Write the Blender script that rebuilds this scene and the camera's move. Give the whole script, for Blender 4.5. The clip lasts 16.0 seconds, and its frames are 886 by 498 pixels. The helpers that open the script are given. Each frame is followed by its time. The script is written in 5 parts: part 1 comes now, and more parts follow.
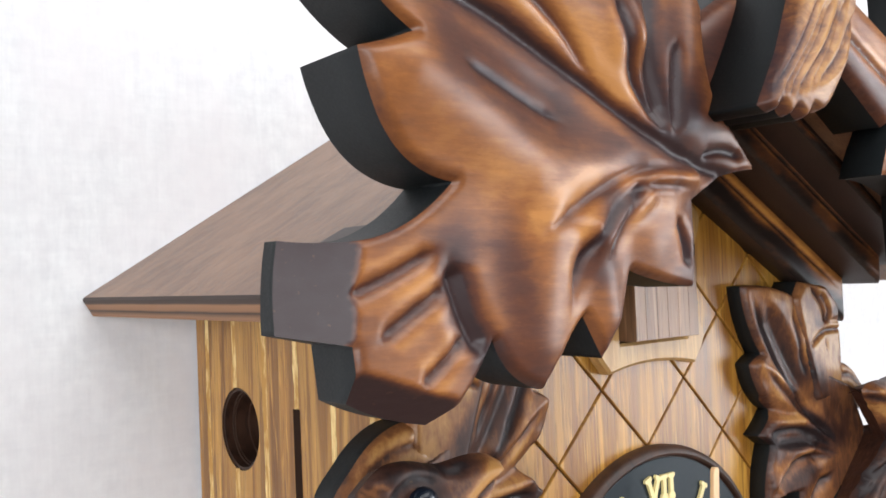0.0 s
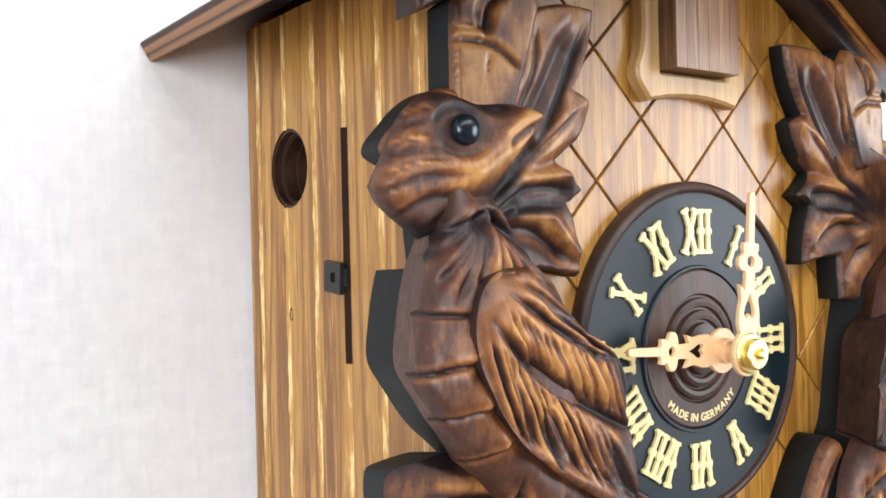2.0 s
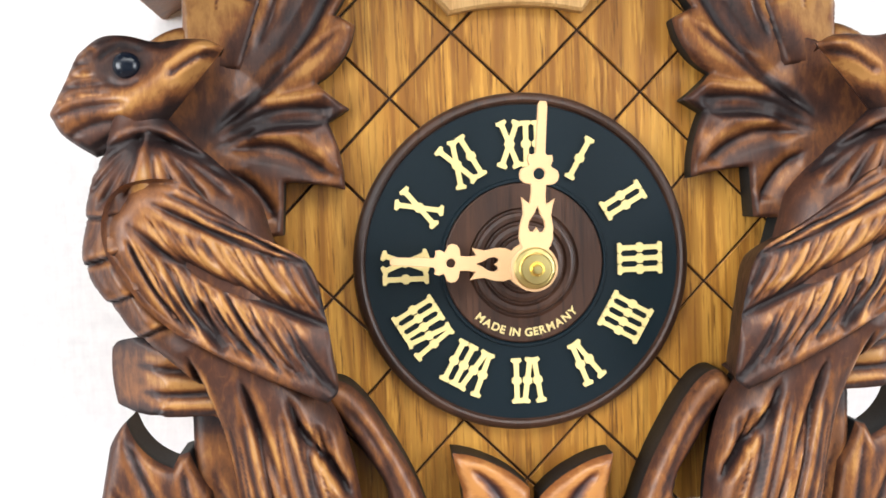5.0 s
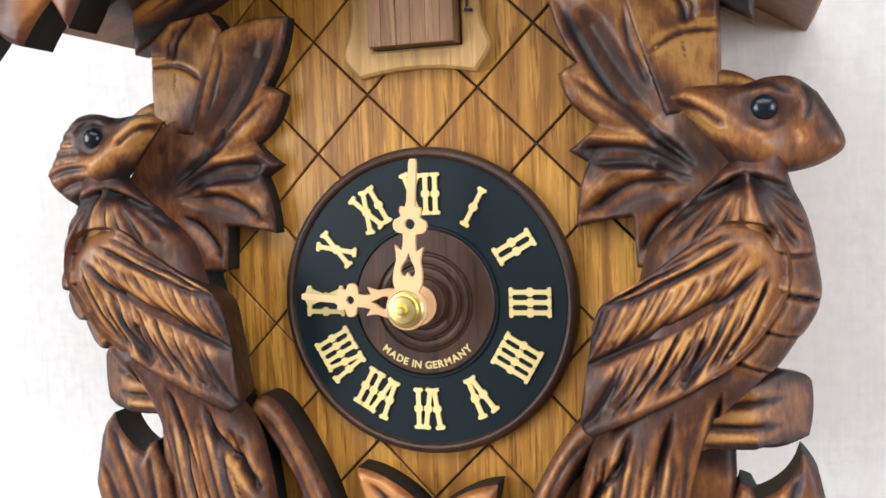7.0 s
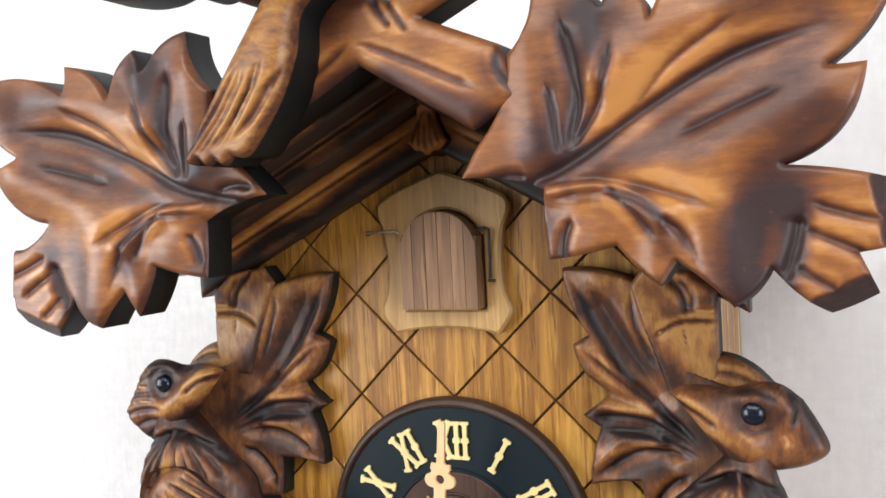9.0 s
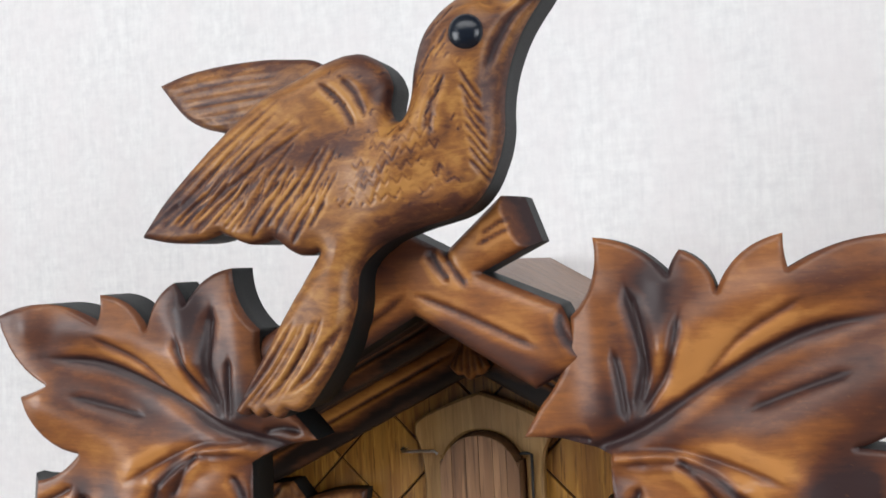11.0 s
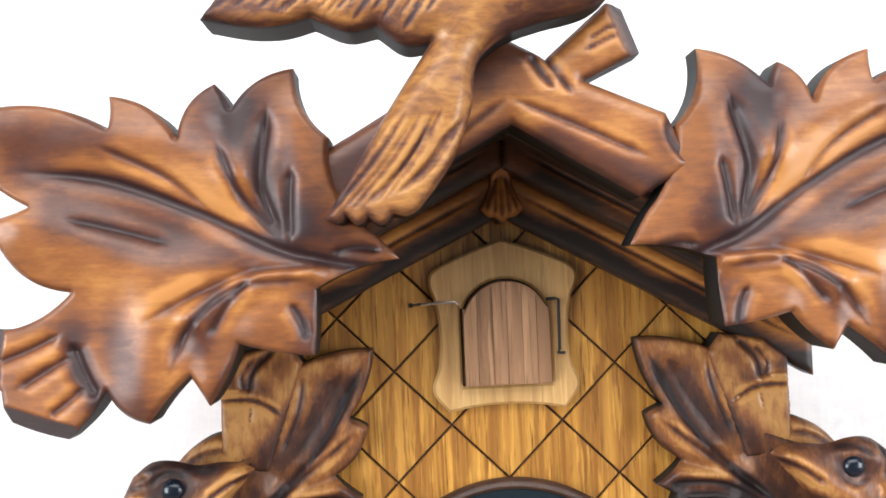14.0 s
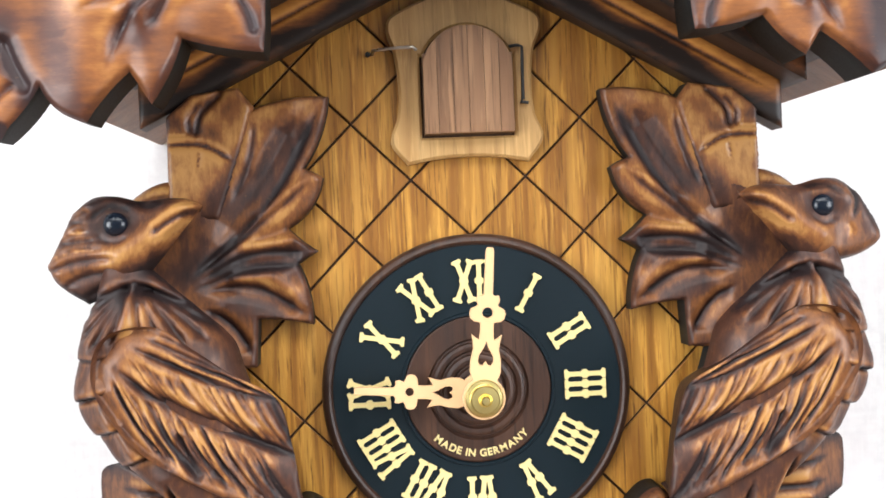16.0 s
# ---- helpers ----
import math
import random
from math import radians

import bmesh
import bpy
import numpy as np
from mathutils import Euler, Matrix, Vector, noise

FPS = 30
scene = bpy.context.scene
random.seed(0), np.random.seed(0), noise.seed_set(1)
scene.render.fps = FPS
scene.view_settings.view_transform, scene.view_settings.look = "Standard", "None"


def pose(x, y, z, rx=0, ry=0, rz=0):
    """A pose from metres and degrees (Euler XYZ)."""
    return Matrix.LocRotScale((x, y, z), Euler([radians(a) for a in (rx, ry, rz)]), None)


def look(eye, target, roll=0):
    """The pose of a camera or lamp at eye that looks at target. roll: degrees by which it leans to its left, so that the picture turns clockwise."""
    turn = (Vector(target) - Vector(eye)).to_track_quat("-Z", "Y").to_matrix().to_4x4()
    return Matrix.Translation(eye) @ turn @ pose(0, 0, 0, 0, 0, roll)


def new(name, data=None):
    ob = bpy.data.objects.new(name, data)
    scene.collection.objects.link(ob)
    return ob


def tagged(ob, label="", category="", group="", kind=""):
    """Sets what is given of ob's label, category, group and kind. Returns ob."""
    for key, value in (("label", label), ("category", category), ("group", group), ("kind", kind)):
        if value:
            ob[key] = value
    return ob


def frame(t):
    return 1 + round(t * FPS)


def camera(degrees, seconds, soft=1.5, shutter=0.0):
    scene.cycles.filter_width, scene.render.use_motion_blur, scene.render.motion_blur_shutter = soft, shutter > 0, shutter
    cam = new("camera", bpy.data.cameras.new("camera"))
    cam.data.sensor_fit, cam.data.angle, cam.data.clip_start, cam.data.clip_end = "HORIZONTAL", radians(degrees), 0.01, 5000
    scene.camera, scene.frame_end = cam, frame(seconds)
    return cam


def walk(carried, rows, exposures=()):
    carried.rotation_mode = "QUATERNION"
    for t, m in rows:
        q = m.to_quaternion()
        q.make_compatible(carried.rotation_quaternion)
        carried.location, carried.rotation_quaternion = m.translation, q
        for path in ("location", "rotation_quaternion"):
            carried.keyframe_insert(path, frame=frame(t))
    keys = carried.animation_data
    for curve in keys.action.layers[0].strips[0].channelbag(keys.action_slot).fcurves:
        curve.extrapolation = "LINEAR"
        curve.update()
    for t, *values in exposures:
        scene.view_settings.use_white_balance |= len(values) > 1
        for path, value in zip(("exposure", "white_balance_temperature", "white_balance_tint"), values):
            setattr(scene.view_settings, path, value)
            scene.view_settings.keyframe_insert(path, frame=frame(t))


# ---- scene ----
cam = camera(51.2, 16.0, soft=1.7)

# the walk: seconds, eye in metres, turn in degrees
PATH = [
    (0.0, -0.2271, -0.1881, 1.6062, 91.53, 2.32, -38.38),
    (0.5, -0.2308, -0.1859, 1.5829, 91.94, 2.46, -37.82),
    (1.0, -0.2351, -0.1814, 1.5619, 91.09, 1.46, -38.17),
    (1.5, -0.2362, -0.1850, 1.5445, 90.49, 1.27, -37.41),
    (2.0, -0.2334, -0.1925, 1.5329, 89.65, 1.33, -35.74),
    (2.5, -0.2255, -0.2047, 1.5274, 88.46, 1.18, -32.77),
    (3.0, -0.2097, -0.2205, 1.5230, 87.96, 1.47, -28.64),
    (3.5, -0.1806, -0.2308, 1.5185, 88.05, 1.83, -23.91),
    (4.0, -0.1416, -0.2515, 1.5245, 86.37, 1.99, -17.41),
    (4.5, -0.0997, -0.2705, 1.5229, 86.39, 1.98, -11.74),
    (5.0, -0.0488, -0.2852, 1.5231, 86.04, 2.04, -5.02),
    (7.5, 0.1161, -0.3029, 1.5466, 86.24, 2.19, 20.22),
    (8.0, 0.1206, -0.3108, 1.5722, 85.88, 2.55, 21.09),
    (8.5, 0.1264, -0.3155, 1.5964, 86.58, 2.57, 21.98),
    (9.0, 0.1338, -0.3153, 1.6207, 87.45, 2.85, 23.12),
    (9.5, 0.1389, -0.3159, 1.6391, 89.35, 2.76, 23.95),
    (10.0, 0.1414, -0.3166, 1.6570, 90.85, 2.84, 24.84),
    (12.5, -0.0023, -0.3346, 1.6870, 91.44, 2.81, 4.14),
    (13.0, -0.0238, -0.3308, 1.6667, 92.05, 2.36, 0.12),
    (13.5, -0.0306, -0.3275, 1.6464, 91.72, 2.31, -1.34),
    (14.0, -0.0306, -0.3274, 1.6232, 91.48, 2.34, -1.75),
    (14.5, -0.0315, -0.3278, 1.6026, 90.81, 2.44, -2.42),
    (15.0, -0.0302, -0.3251, 1.5860, 89.78, 2.32, -2.78),
    (15.5, -0.0277, -0.3204, 1.5675, 89.36, 2.24, -2.79),
    (16.0, -0.0310, -0.3136, 1.5511, 89.03, 2.34, -3.93),
]
EXPOSURES = [(0.0, -0.05, 6200, 9.0), (0.5, 0.1, 6200, 9.0), (1.5, 0.28, 6200, 9.0), (2.5, 0.28, 6200, 9.0), (3.0, 0.12, 6200, 9.0), (3.5, 0.2, 6200, 9.0), (4.0, 0.22, 6200, 9.0), (5.0, 0.42, 6350, 9.0), (7.5, 0.05, 6350, 9.0), (9.0, 0.05, 6350, 9.0), (10.0, -0.45, 6350, 9.0), (12.5, -0.34, 6250, 9.0), (13.5, 0.2, 6250, 9.0), (14.5, 0.65, 6250, 9.0), (15.5, 0.78, 6250, 9.0), (16.0, 0.45, 6250, 9.0)]
walk(cam, [(row[0], pose(*row[1:])) for row in PATH], EXPOSURES)

# ---------------------------------------------------------------- light
world = bpy.data.worlds.new("sky")
scene.world = world
world.use_nodes = True
wn = world.node_tree.nodes
sky = wn.new("ShaderNodeTexSky")
sky.sky_type, sky.sun_disc, sky.sun_elevation, sky.sun_rotation = "NISHITA", False, radians(40), radians(250)
world.node_tree.links.new(sky.outputs[0], wn["Background"].inputs[0])
wn["Background"].inputs[1].default_value = 0.1


def area_lamp(name, m, w, h, watts, colour):
    lamp = bpy.data.lights.new(name, "AREA")
    lamp.shape, lamp.size, lamp.size_y, lamp.energy, lamp.color = "RECTANGLE", w, h, watts, colour
    ob = new(name, lamp)
    ob.matrix_world = m
    return ob


# added lamps, unseen: two in the side walls' openings, one wide at the ceiling
area_lamp("window_light", look((-2.1, -1.75, 1.6), (0, -0.1, 1.55)), 1.4, 1.3, 60, (0.97, 0.985, 1.0))
area_lamp("window_light", look((2.3, -1.7, 1.6), (0.0, -0.1, 1.55)), 1.3, 1.3, 51, (0.97, 0.98, 1.0))
area_lamp("ceiling_panel_light", look((0.05, -1.25, 2.57), (0.05, -1.24, 0)), 2.0, 1.1, 40, (1.0, 0.985, 0.96))


# ---------------------------------------------------------------- materials
class Mat:
    """A small builder of node materials."""

    def __init__(self, name, rough=0.5, coat=0.0, metal=0.0, spec=0.5):
        self.m = bpy.data.materials.new(name)
        self.m.use_nodes = True
        self.t = self.m.node_tree
        self.b = self.t.nodes["Principled BSDF"]
        self.set("Roughness", rough), self.set("Coat Weight", coat), self.set("Metallic", metal)
        self.set("Specular IOR Level", spec), self.set("Coat Roughness", 0.22)

    def set(self, key, value):
        if isinstance(value, bpy.types.NodeSocket):
            self.t.links.new(value, self.b.inputs[key])
        else:
            self.b.inputs[key].default_value = value

    def node(self, kind, **inputs):
        n = self.t.nodes.new(kind)
        for k, v in inputs.items():
            self.plug(n.inputs[k.replace("_", " ")], v)
        return n

    def plug(self, socket, v):
        if isinstance(v, bpy.types.NodeSocket):
            self.t.links.new(v, socket)
        else:
            socket.default_value = v

    def coords(self, scale=(1, 1, 1), turn=(0, 0, 0)):
        mp = self.node("ShaderNodeMapping")
        self.t.links.new(self.node("ShaderNodeTexCoord").outputs["Object"], mp.inputs["Vector"])
        mp.inputs["Scale"].default_value = scale
        mp.inputs["Rotation"].default_value = [radians(a) for a in turn]
        return mp.outputs[0]

    def noise(self, vec, scale, detail=4.0, rough=0.55, warp=0.0):
        n = self.node("ShaderNodeTexNoise", Vector=vec, Scale=scale, Detail=detail, Roughness=rough, Distortion=warp)
        return n.outputs["Fac"]

    def ramp(self, fac, *stops):
        r = self.node("ShaderNodeValToRGB", Fac=fac)
        e = r.color_ramp.elements
        while len(e) < len(stops):
            e.new(0.5)
        for el, (p, c) in zip(e, stops):
            el.position, el.color = p, (*c, 1)
        return r.outputs[0]

    def math(self, op, a, b=0.0, clamp=False):
        n = self.t.nodes.new("ShaderNodeMath")
        n.operation, n.use_clamp = op, clamp
        self.plug(n.inputs[0], a), self.plug(n.inputs[1], b)
        return n.outputs[0]

    def mix(self, fac, a, b, kind="MIX"):
        n = self.t.nodes.new("ShaderNodeMix")
        n.data_type, n.blend_type = "RGBA", kind
        self.plug(n.inputs[0], fac)
        for s, v in ((n.inputs[6], a), (n.inputs[7], b)):
            self.plug(s, v if isinstance(v, bpy.types.NodeSocket) else (*v, 1))
        return n.outputs[2]

    def bump(self, height, strength=0.3, dist=0.0005):
        n = self.node("ShaderNodeBump", Height=height, Strength=strength, Distance=dist)
        self.set("Normal", n.outputs[0])

    def random(self):
        return self.node("ShaderNodeObjectInfo").outputs["Random"]


def grain_wood(name, dark, mid, light, rough=0.42, coat=0.25, along="z", fine=900.0, streak=1.0, vary=0.25, pore=0.6, figure=0.0):
    """Stained timber with long pores and paler streaks along one axis."""
    w = Mat(name, rough, coat)
    long = 0.045
    scale = {"x": (long, 1, 1), "y": (1, long, 1), "z": (1, 1, long)}[along]
    v = w.coords(scale)
    shift = w.node("ShaderNodeVectorMath", Vector=v)
    shift.operation = "ADD"
    comb = w.node("ShaderNodeCombineXYZ", X=w.math("MULTIPLY", w.random(), 3.0), Y=w.math("MULTIPLY", w.random(), 5.0))
    w.t.links.new(comb.outputs[0], shift.inputs[1])
    v = shift.outputs[0]
    broad = w.noise(v, fine * 0.11, 3, 0.6, 0.4)
    pores = w.noise(v, fine, 3, 0.7)
    col = w.ramp(broad, (0.3, dark), (0.5, mid), (0.72, light))
    col = w.mix(w.math("MULTIPLY", w.ramp(pores, (0.34, (1, 1, 1)), (0.48, (0, 0, 0))), pore), col, tuple(c * 0.5 for c in dark))
    fleck = w.node("ShaderNodeVectorMath", Vector=v)
    fleck.operation = "MULTIPLY"
    fleck.inputs[1].default_value = [1.7 if a == along else 1.0 for a in "xyz"]
    streaks = w.noise(fleck.outputs[0], fine * 0.6, 3, 0.55, 0.3)
    col = w.mix(w.math("MULTIPLY", w.ramp(streaks, (0.55, (0, 0, 0)), (0.66, (1, 1, 1))), 0.6 * streak), col, tuple(min(1, c * 1.5) for c in light))
    if figure:
        # annual rings cut at a slant: wavering dark and pale contours
        slow = w.noise(v, 26, 2, 0.45, 0.6)
        rings = w.math("SINE", w.math("MULTIPLY", slow, 95.0))
        col = w.mix(w.math("MULTIPLY", w.ramp(rings, (0.45, (0, 0, 0)), (0.95, (1, 1, 1))), figure), col, dark)
        col = w.mix(w.math("MULTIPLY", w.ramp(w.math("MULTIPLY", rings, -1.0), (0.7, (0, 0, 0)), (1.0, (1, 1, 1))), 0.6 * figure), col, light)
    patch = w.noise(w.coords(), 22, 2, 0.5)
    col = w.mix(w.math("MULTIPLY", patch, 0.32), col, tuple(c * 0.8 for c in dark), "MIX")
    if vary:
        col = w.mix(w.math("MULTIPLY", w.random(), vary), col, dark)
    w.set("Base Color", col)
    w.set("Roughness", w.math("ADD", w.math("MULTIPLY", pores, 0.25), rough - 0.12))
    w.bump(w.math("ADD", w.math("MULTIPLY", pores, 1.0), w.math("MULTIPLY", broad, 0.4)), 0.35, 0.0004)
    return w.m


def carved_wood(name, honey, amber, brown, umber, rough=0.36, coat=0.0, mottle=0.4, cloud_size=60, speck=0.15, grain=(0.2, 1, 1), blots=430, fibres=0.36):
    """Lime wood, hand-rubbed stain: the stain attribute holds the dark stain left on, and some painted shade."""
    w = Mat(name, rough, coat, spec=0.38)
    w.set("Coat Roughness", 0.34)
    att = w.t.nodes.new("ShaderNodeAttribute")
    att.attribute_name = "stain"
    v = w.coords(grain, (0, 12, 0))
    fibre = w.noise(v, 520, 4, 0.65, 0.3)
    cloud = w.noise(w.coords((0.7, 1, 1), (0, 25, 0)), cloud_size, 5, 0.62)
    blot = w.noise(w.coords(tuple(0.4 if g < 1 else 1 for g in grain), (0, 9, 0)), blots, 3, 0.62, 0.6)
    fac = w.math("ADD", att.outputs["Fac"], w.math("MULTIPLY", w.math("SUBTRACT", fibre, 0.5), fibres))
    fac = w.math("ADD", fac, w.math("MULTIPLY", w.math("SUBTRACT", cloud, 0.5), mottle))
    fac = w.math("ADD", fac, w.math("MULTIPLY", w.math("SUBTRACT", blot, 0.5), speck * 2.2))
    col = w.ramp(fac, (0.04, honey), (0.27, amber), (0.56, brown), (0.9, umber))
    worn = w.noise(w.coords((0.5, 1, 1), (0, 40, 0)), 900, 2, 0.5)
    scuff = w.math("MULTIPLY", w.ramp(worn, (0.69, (0, 0, 0)), (0.74, (1, 1, 1))), 0.08)
    col = w.mix(scuff, col, honey)
    w.set("Base Color", col)
    w.set("Roughness", w.math("ADD", w.math("MULTIPLY", w.math("MINIMUM", w.math("MAXIMUM", fac, 0.0), 1.0), 0.2), w.math("ADD", w.math("MULTIPLY", fibre, 0.24), rough - 0.14)))
    w.bump(w.math("ADD", fibre, w.math("MULTIPLY", blot, 0.5)), 0.13, 0.0005)
    return w.m


def plain(name, colour, rough=0.5, coat=0.0, metal=0.0, mottle=0.25, scale=120, bump=0.1, spec=0.5):
    w = Mat(name, rough, coat, metal, spec)
    n = w.noise(w.coords(), scale, 4, 0.6)
    w.set("Base Color", w.mix(w.math("MULTIPLY", n, mottle), colour, tuple(c * 0.45 for c in colour)))
    f = w.noise(w.coords(), scale * 9, 3, 0.6)
    w.set("Roughness", w.math("ADD", w.math("MULTIPLY", f, 0.2), max(0.02, rough - 0.1)))
    if bump:
        w.bump(w.math("ADD", n, w.math("MULTIPLY", f, 0.6)), bump, 0.0004)
    return w.m


def woven_wall(name):
    """White painted canvas: a faint uneven weave and cloudy paint."""
    w = Mat(name, 0.85, spec=0.2)
    a = w.noise(w.coords((1, 1, 0.12), (0, 2, 0)), 420, 3, 0.6, 0.5)
    b = w.noise(w.coords((0.12, 1, 1), (0, -3, 0)), 420, 3, 0.6, 0.5)
    c = w.noise(w.coords((1, 1, 0.6)), 26, 4, 0.6)
    d = w.noise(w.coords(), 150, 3, 0.6)
    weave = w.math("ADD", w.math("MULTIPLY", a, 0.55), w.math("MULTIPLY", b, 0.35))
    col = w.ramp(w.math("ADD", w.math("MULTIPLY", weave, 0.55), w.math("MULTIPLY", d, 0.45)), (0.36, (0.68, 0.675, 0.685)), (0.57, (0.78, 0.777, 0.78)))
    col = w.mix(w.ramp(c, (0.4, (0, 0, 0)), (0.68, (0.7, 0.7, 0.7))), col, (0.735, 0.705, 0.715))
    w.set("Base Color", col)
    w.bump(w.math("ADD", weave, d), 0.16, 0.0006)
    return w.m


def pale_edge(name, pale, dark):
    """A chamfered arris: a pale wood colour broken into dashes over a darker one."""
    w = Mat(name, 0.38)
    n = w.noise(w.coords((1, 1, 0.16)), 420, 4, 0.65)
    w.set("Base Color", w.ramp(n, (0.45, dark), (0.6, pale)))
    w.bump(n, 0.5, 0.0006)
    return w.m


def ply_edge(name):
    """The cut edge of plywood: alternating dark and pale layers across its thickness."""
    w = Mat(name, 0.6)
    att = w.t.nodes.new("ShaderNodeAttribute")
    att.attribute_name = "stain"
    n = w.noise(w.coords((1, 0.1, 1)), 300, 3, 0.6)
    band = w.math("ADD", att.outputs["Fac"], w.math("MULTIPLY", w.math("SUBTRACT", n, 0.5), 0.12))
    w.set("Base Color", w.ramp(band, (0.0, (0.03, 0.016, 0.011)), (0.24, (0.05, 0.026, 0.016)), (0.33, (0.3, 0.15, 0.07)), (0.55, (0.24, 0.115, 0.052)), (0.63, (0.04, 0.02, 0.013)), (0.82, (0.26, 0.13, 0.062))))
    w.bump(n, 0.3, 0.0004)
    return w.m


M_WALL = woven_wall("painted_canvas")
M_ROOM = plain("room_paint", (0.22, 0.212, 0.205), 0.8, mottle=0.1, scale=3)
M_FLOOR = grain_wood("floor_boards", (0.16, 0.09, 0.05), (0.24, 0.14, 0.075), (0.3, 0.18, 0.1), along="x", fine=120)
M_PANEL = grain_wood("golden_oak", (0.2, 0.078, 0.011), (0.4, 0.18, 0.026), (0.56, 0.3, 0.056), 0.38, 0.2, fine=1100, streak=0.75, pore=0.95, figure=0.7)
M_SIDE = grain_wood("golden_pine", (0.19, 0.075, 0.014), (0.43, 0.2, 0.038), (0.62, 0.34, 0.075), 0.4, 0.2, fine=1000, streak=0.9, pore=0.85, figure=0.75)
M_GROOVE = plain("scored_groove", (0.045, 0.02, 0.01), 0.7)
M_GROOVE_PALE = pale_edge("pale_groove_edge", (0.8, 0.58, 0.25), (0.46, 0.24, 0.055))
M_ROOF = grain_wood("roof_veneer", (0.15, 0.075, 0.04), (0.24, 0.125, 0.068), (0.31, 0.17, 0.095), 0.45, 0.15, along="x", streak=0.3)
M_PLY = ply_edge("plywood_edge")
M_TRIM = carved_wood("dark_trim", (0.45, 0.2, 0.045), (0.3, 0.115, 0.027), (0.105, 0.038, 0.015), (0.014, 0.008, 0.006), 0.36, 0.2, mottle=0.9, cloud_size=75, speck=0.12, grain=(0.15, 1, 1))
M_FRAME = grain_wood("pale_beech", (0.36, 0.195, 0.063), (0.48, 0.285, 0.104), (0.55, 0.35, 0.142), 0.45, 0.2, fine=1100, streak=0.5, vary=0, pore=0.45)
M_DOOR = grain_wood("reddish_walnut", (0.15, 0.072, 0.033), (0.245, 0.125, 0.06), (0.33, 0.182, 0.092), 0.45, 0.2, fine=650, streak=0.8, vary=0, pore=0.9)
M_GROOVE_DOOR = plain("door_groove", (0.17, 0.09, 0.048), 0.7)
M_DARKWOOD = grain_wood("turned_walnut", (0.02, 0.008, 0.0042), (0.045, 0.0175, 0.0085), (0.082, 0.034, 0.0165), 0.5, 0.0, streak=0.25, fine=700, pore=0.8)
M_CARVE = carved_wood("stained_lime", (0.42, 0.185, 0.054), (0.235, 0.085, 0.024), (0.09, 0.028, 0.0125), (0.024, 0.0085, 0.0088), coat=0.18, mottle=0.6, speck=0.09, grain=(0.13, 1, 1), fibres=0.36)
M_BIRD = carved_wood("stained_lime_bird", (0.38, 0.185, 0.054), (0.24, 0.1, 0.029), (0.088, 0.031, 0.0165), (0.028, 0.0103, 0.0112), mottle=0.55, cloud_size=110, speck=0.42, grain=(0.35, 1, 1), blots=260)
M_SIDEBIRD = carved_wood("stained_lime_brown", (0.42, 0.21, 0.066), (0.215, 0.084, 0.028), (0.066, 0.025, 0.0145), (0.0125, 0.006, 0.0062), mottle=0.45, cloud_size=90, speck=0.24, grain=(1, 1, 0.3), blots=330)
M_EDGE = plain("charcoal_stain", (0.012, 0.0145, 0.0155), 0.6, scale=200, mottle=0.5, spec=0.22)
M_EDGE_WARM = plain("umber_stain", (0.05, 0.028, 0.02), 0.55, scale=200, mottle=0.5)
M_DIAL = plain("dial_black", (0.0035, 0.0105, 0.0155), 0.46, mottle=0.3, scale=60, bump=0.05, spec=0.3)
M_IVORY = plain("ivory_numeral", (0.74, 0.6, 0.27), 0.4, mottle=0.12)
M_BONE = plain("bone_hand", (0.76, 0.48, 0.25), 0.42, mottle=0.2, scale=300)
M_BRASS = plain("polished_brass", (0.9, 0.74, 0.3), 0.36, metal=1.0, mottle=0.1, bump=0.03)
M_STEEL = plain("steel_wire", (0.55, 0.52, 0.48), 0.3, metal=1.0, mottle=0.1)
M_BLACK = plain("black_iron", (0.012, 0.012, 0.013), 0.5)
M_EYE = plain("glass_eye", (0.006, 0.010, 0.018), 0.24, mottle=0.1, bump=0, spec=0.42)
M_VOID = plain("inside_of_case", (0.1, 0.05, 0.035), 0.7)


# ---------------------------------------------------------------- building blocks
Z0 = 1500.0  # height of the dial's centre, in millimetres


def mm(x, y, z):
    return Vector((x / 1000, y / 1000, (z + Z0) / 1000))


def thing(name, at, label, category, group="", kind=""):
    """An empty at a thing's base."""
    ob = new(name)
    ob.empty_display_size = 0.01
    ob.location = at
    return tagged(ob, label, category, group, kind)


def place(ob, parent):
    if parent is not None:
        ob.parent = parent
        ob.matrix_parent_inverse = parent.matrix_world.inverted() if parent.parent else Matrix.Translation(-parent.location)
    return ob


def part(name, bm, material, parent, label=""):
    """Links a bmesh as one mesh object under a thing or a part."""
    mesh = bpy.data.meshes.new(name)
    bm.to_mesh(mesh)
    bm.free()
    for m in material if isinstance(material, (list, tuple)) else [material]:
        mesh.materials.append(m)
    return place(tagged(new(name, mesh), label), parent)


def smooth(bm, angle=40):
    """Soft shading, with edges sharper than an angle kept crisp."""
    for f in bm.faces:
        f.smooth = True
    for e in bm.edges:
        e.smooth = len(e.link_faces) != 2 or e.calc_face_angle(0) < radians(angle)
    return bm


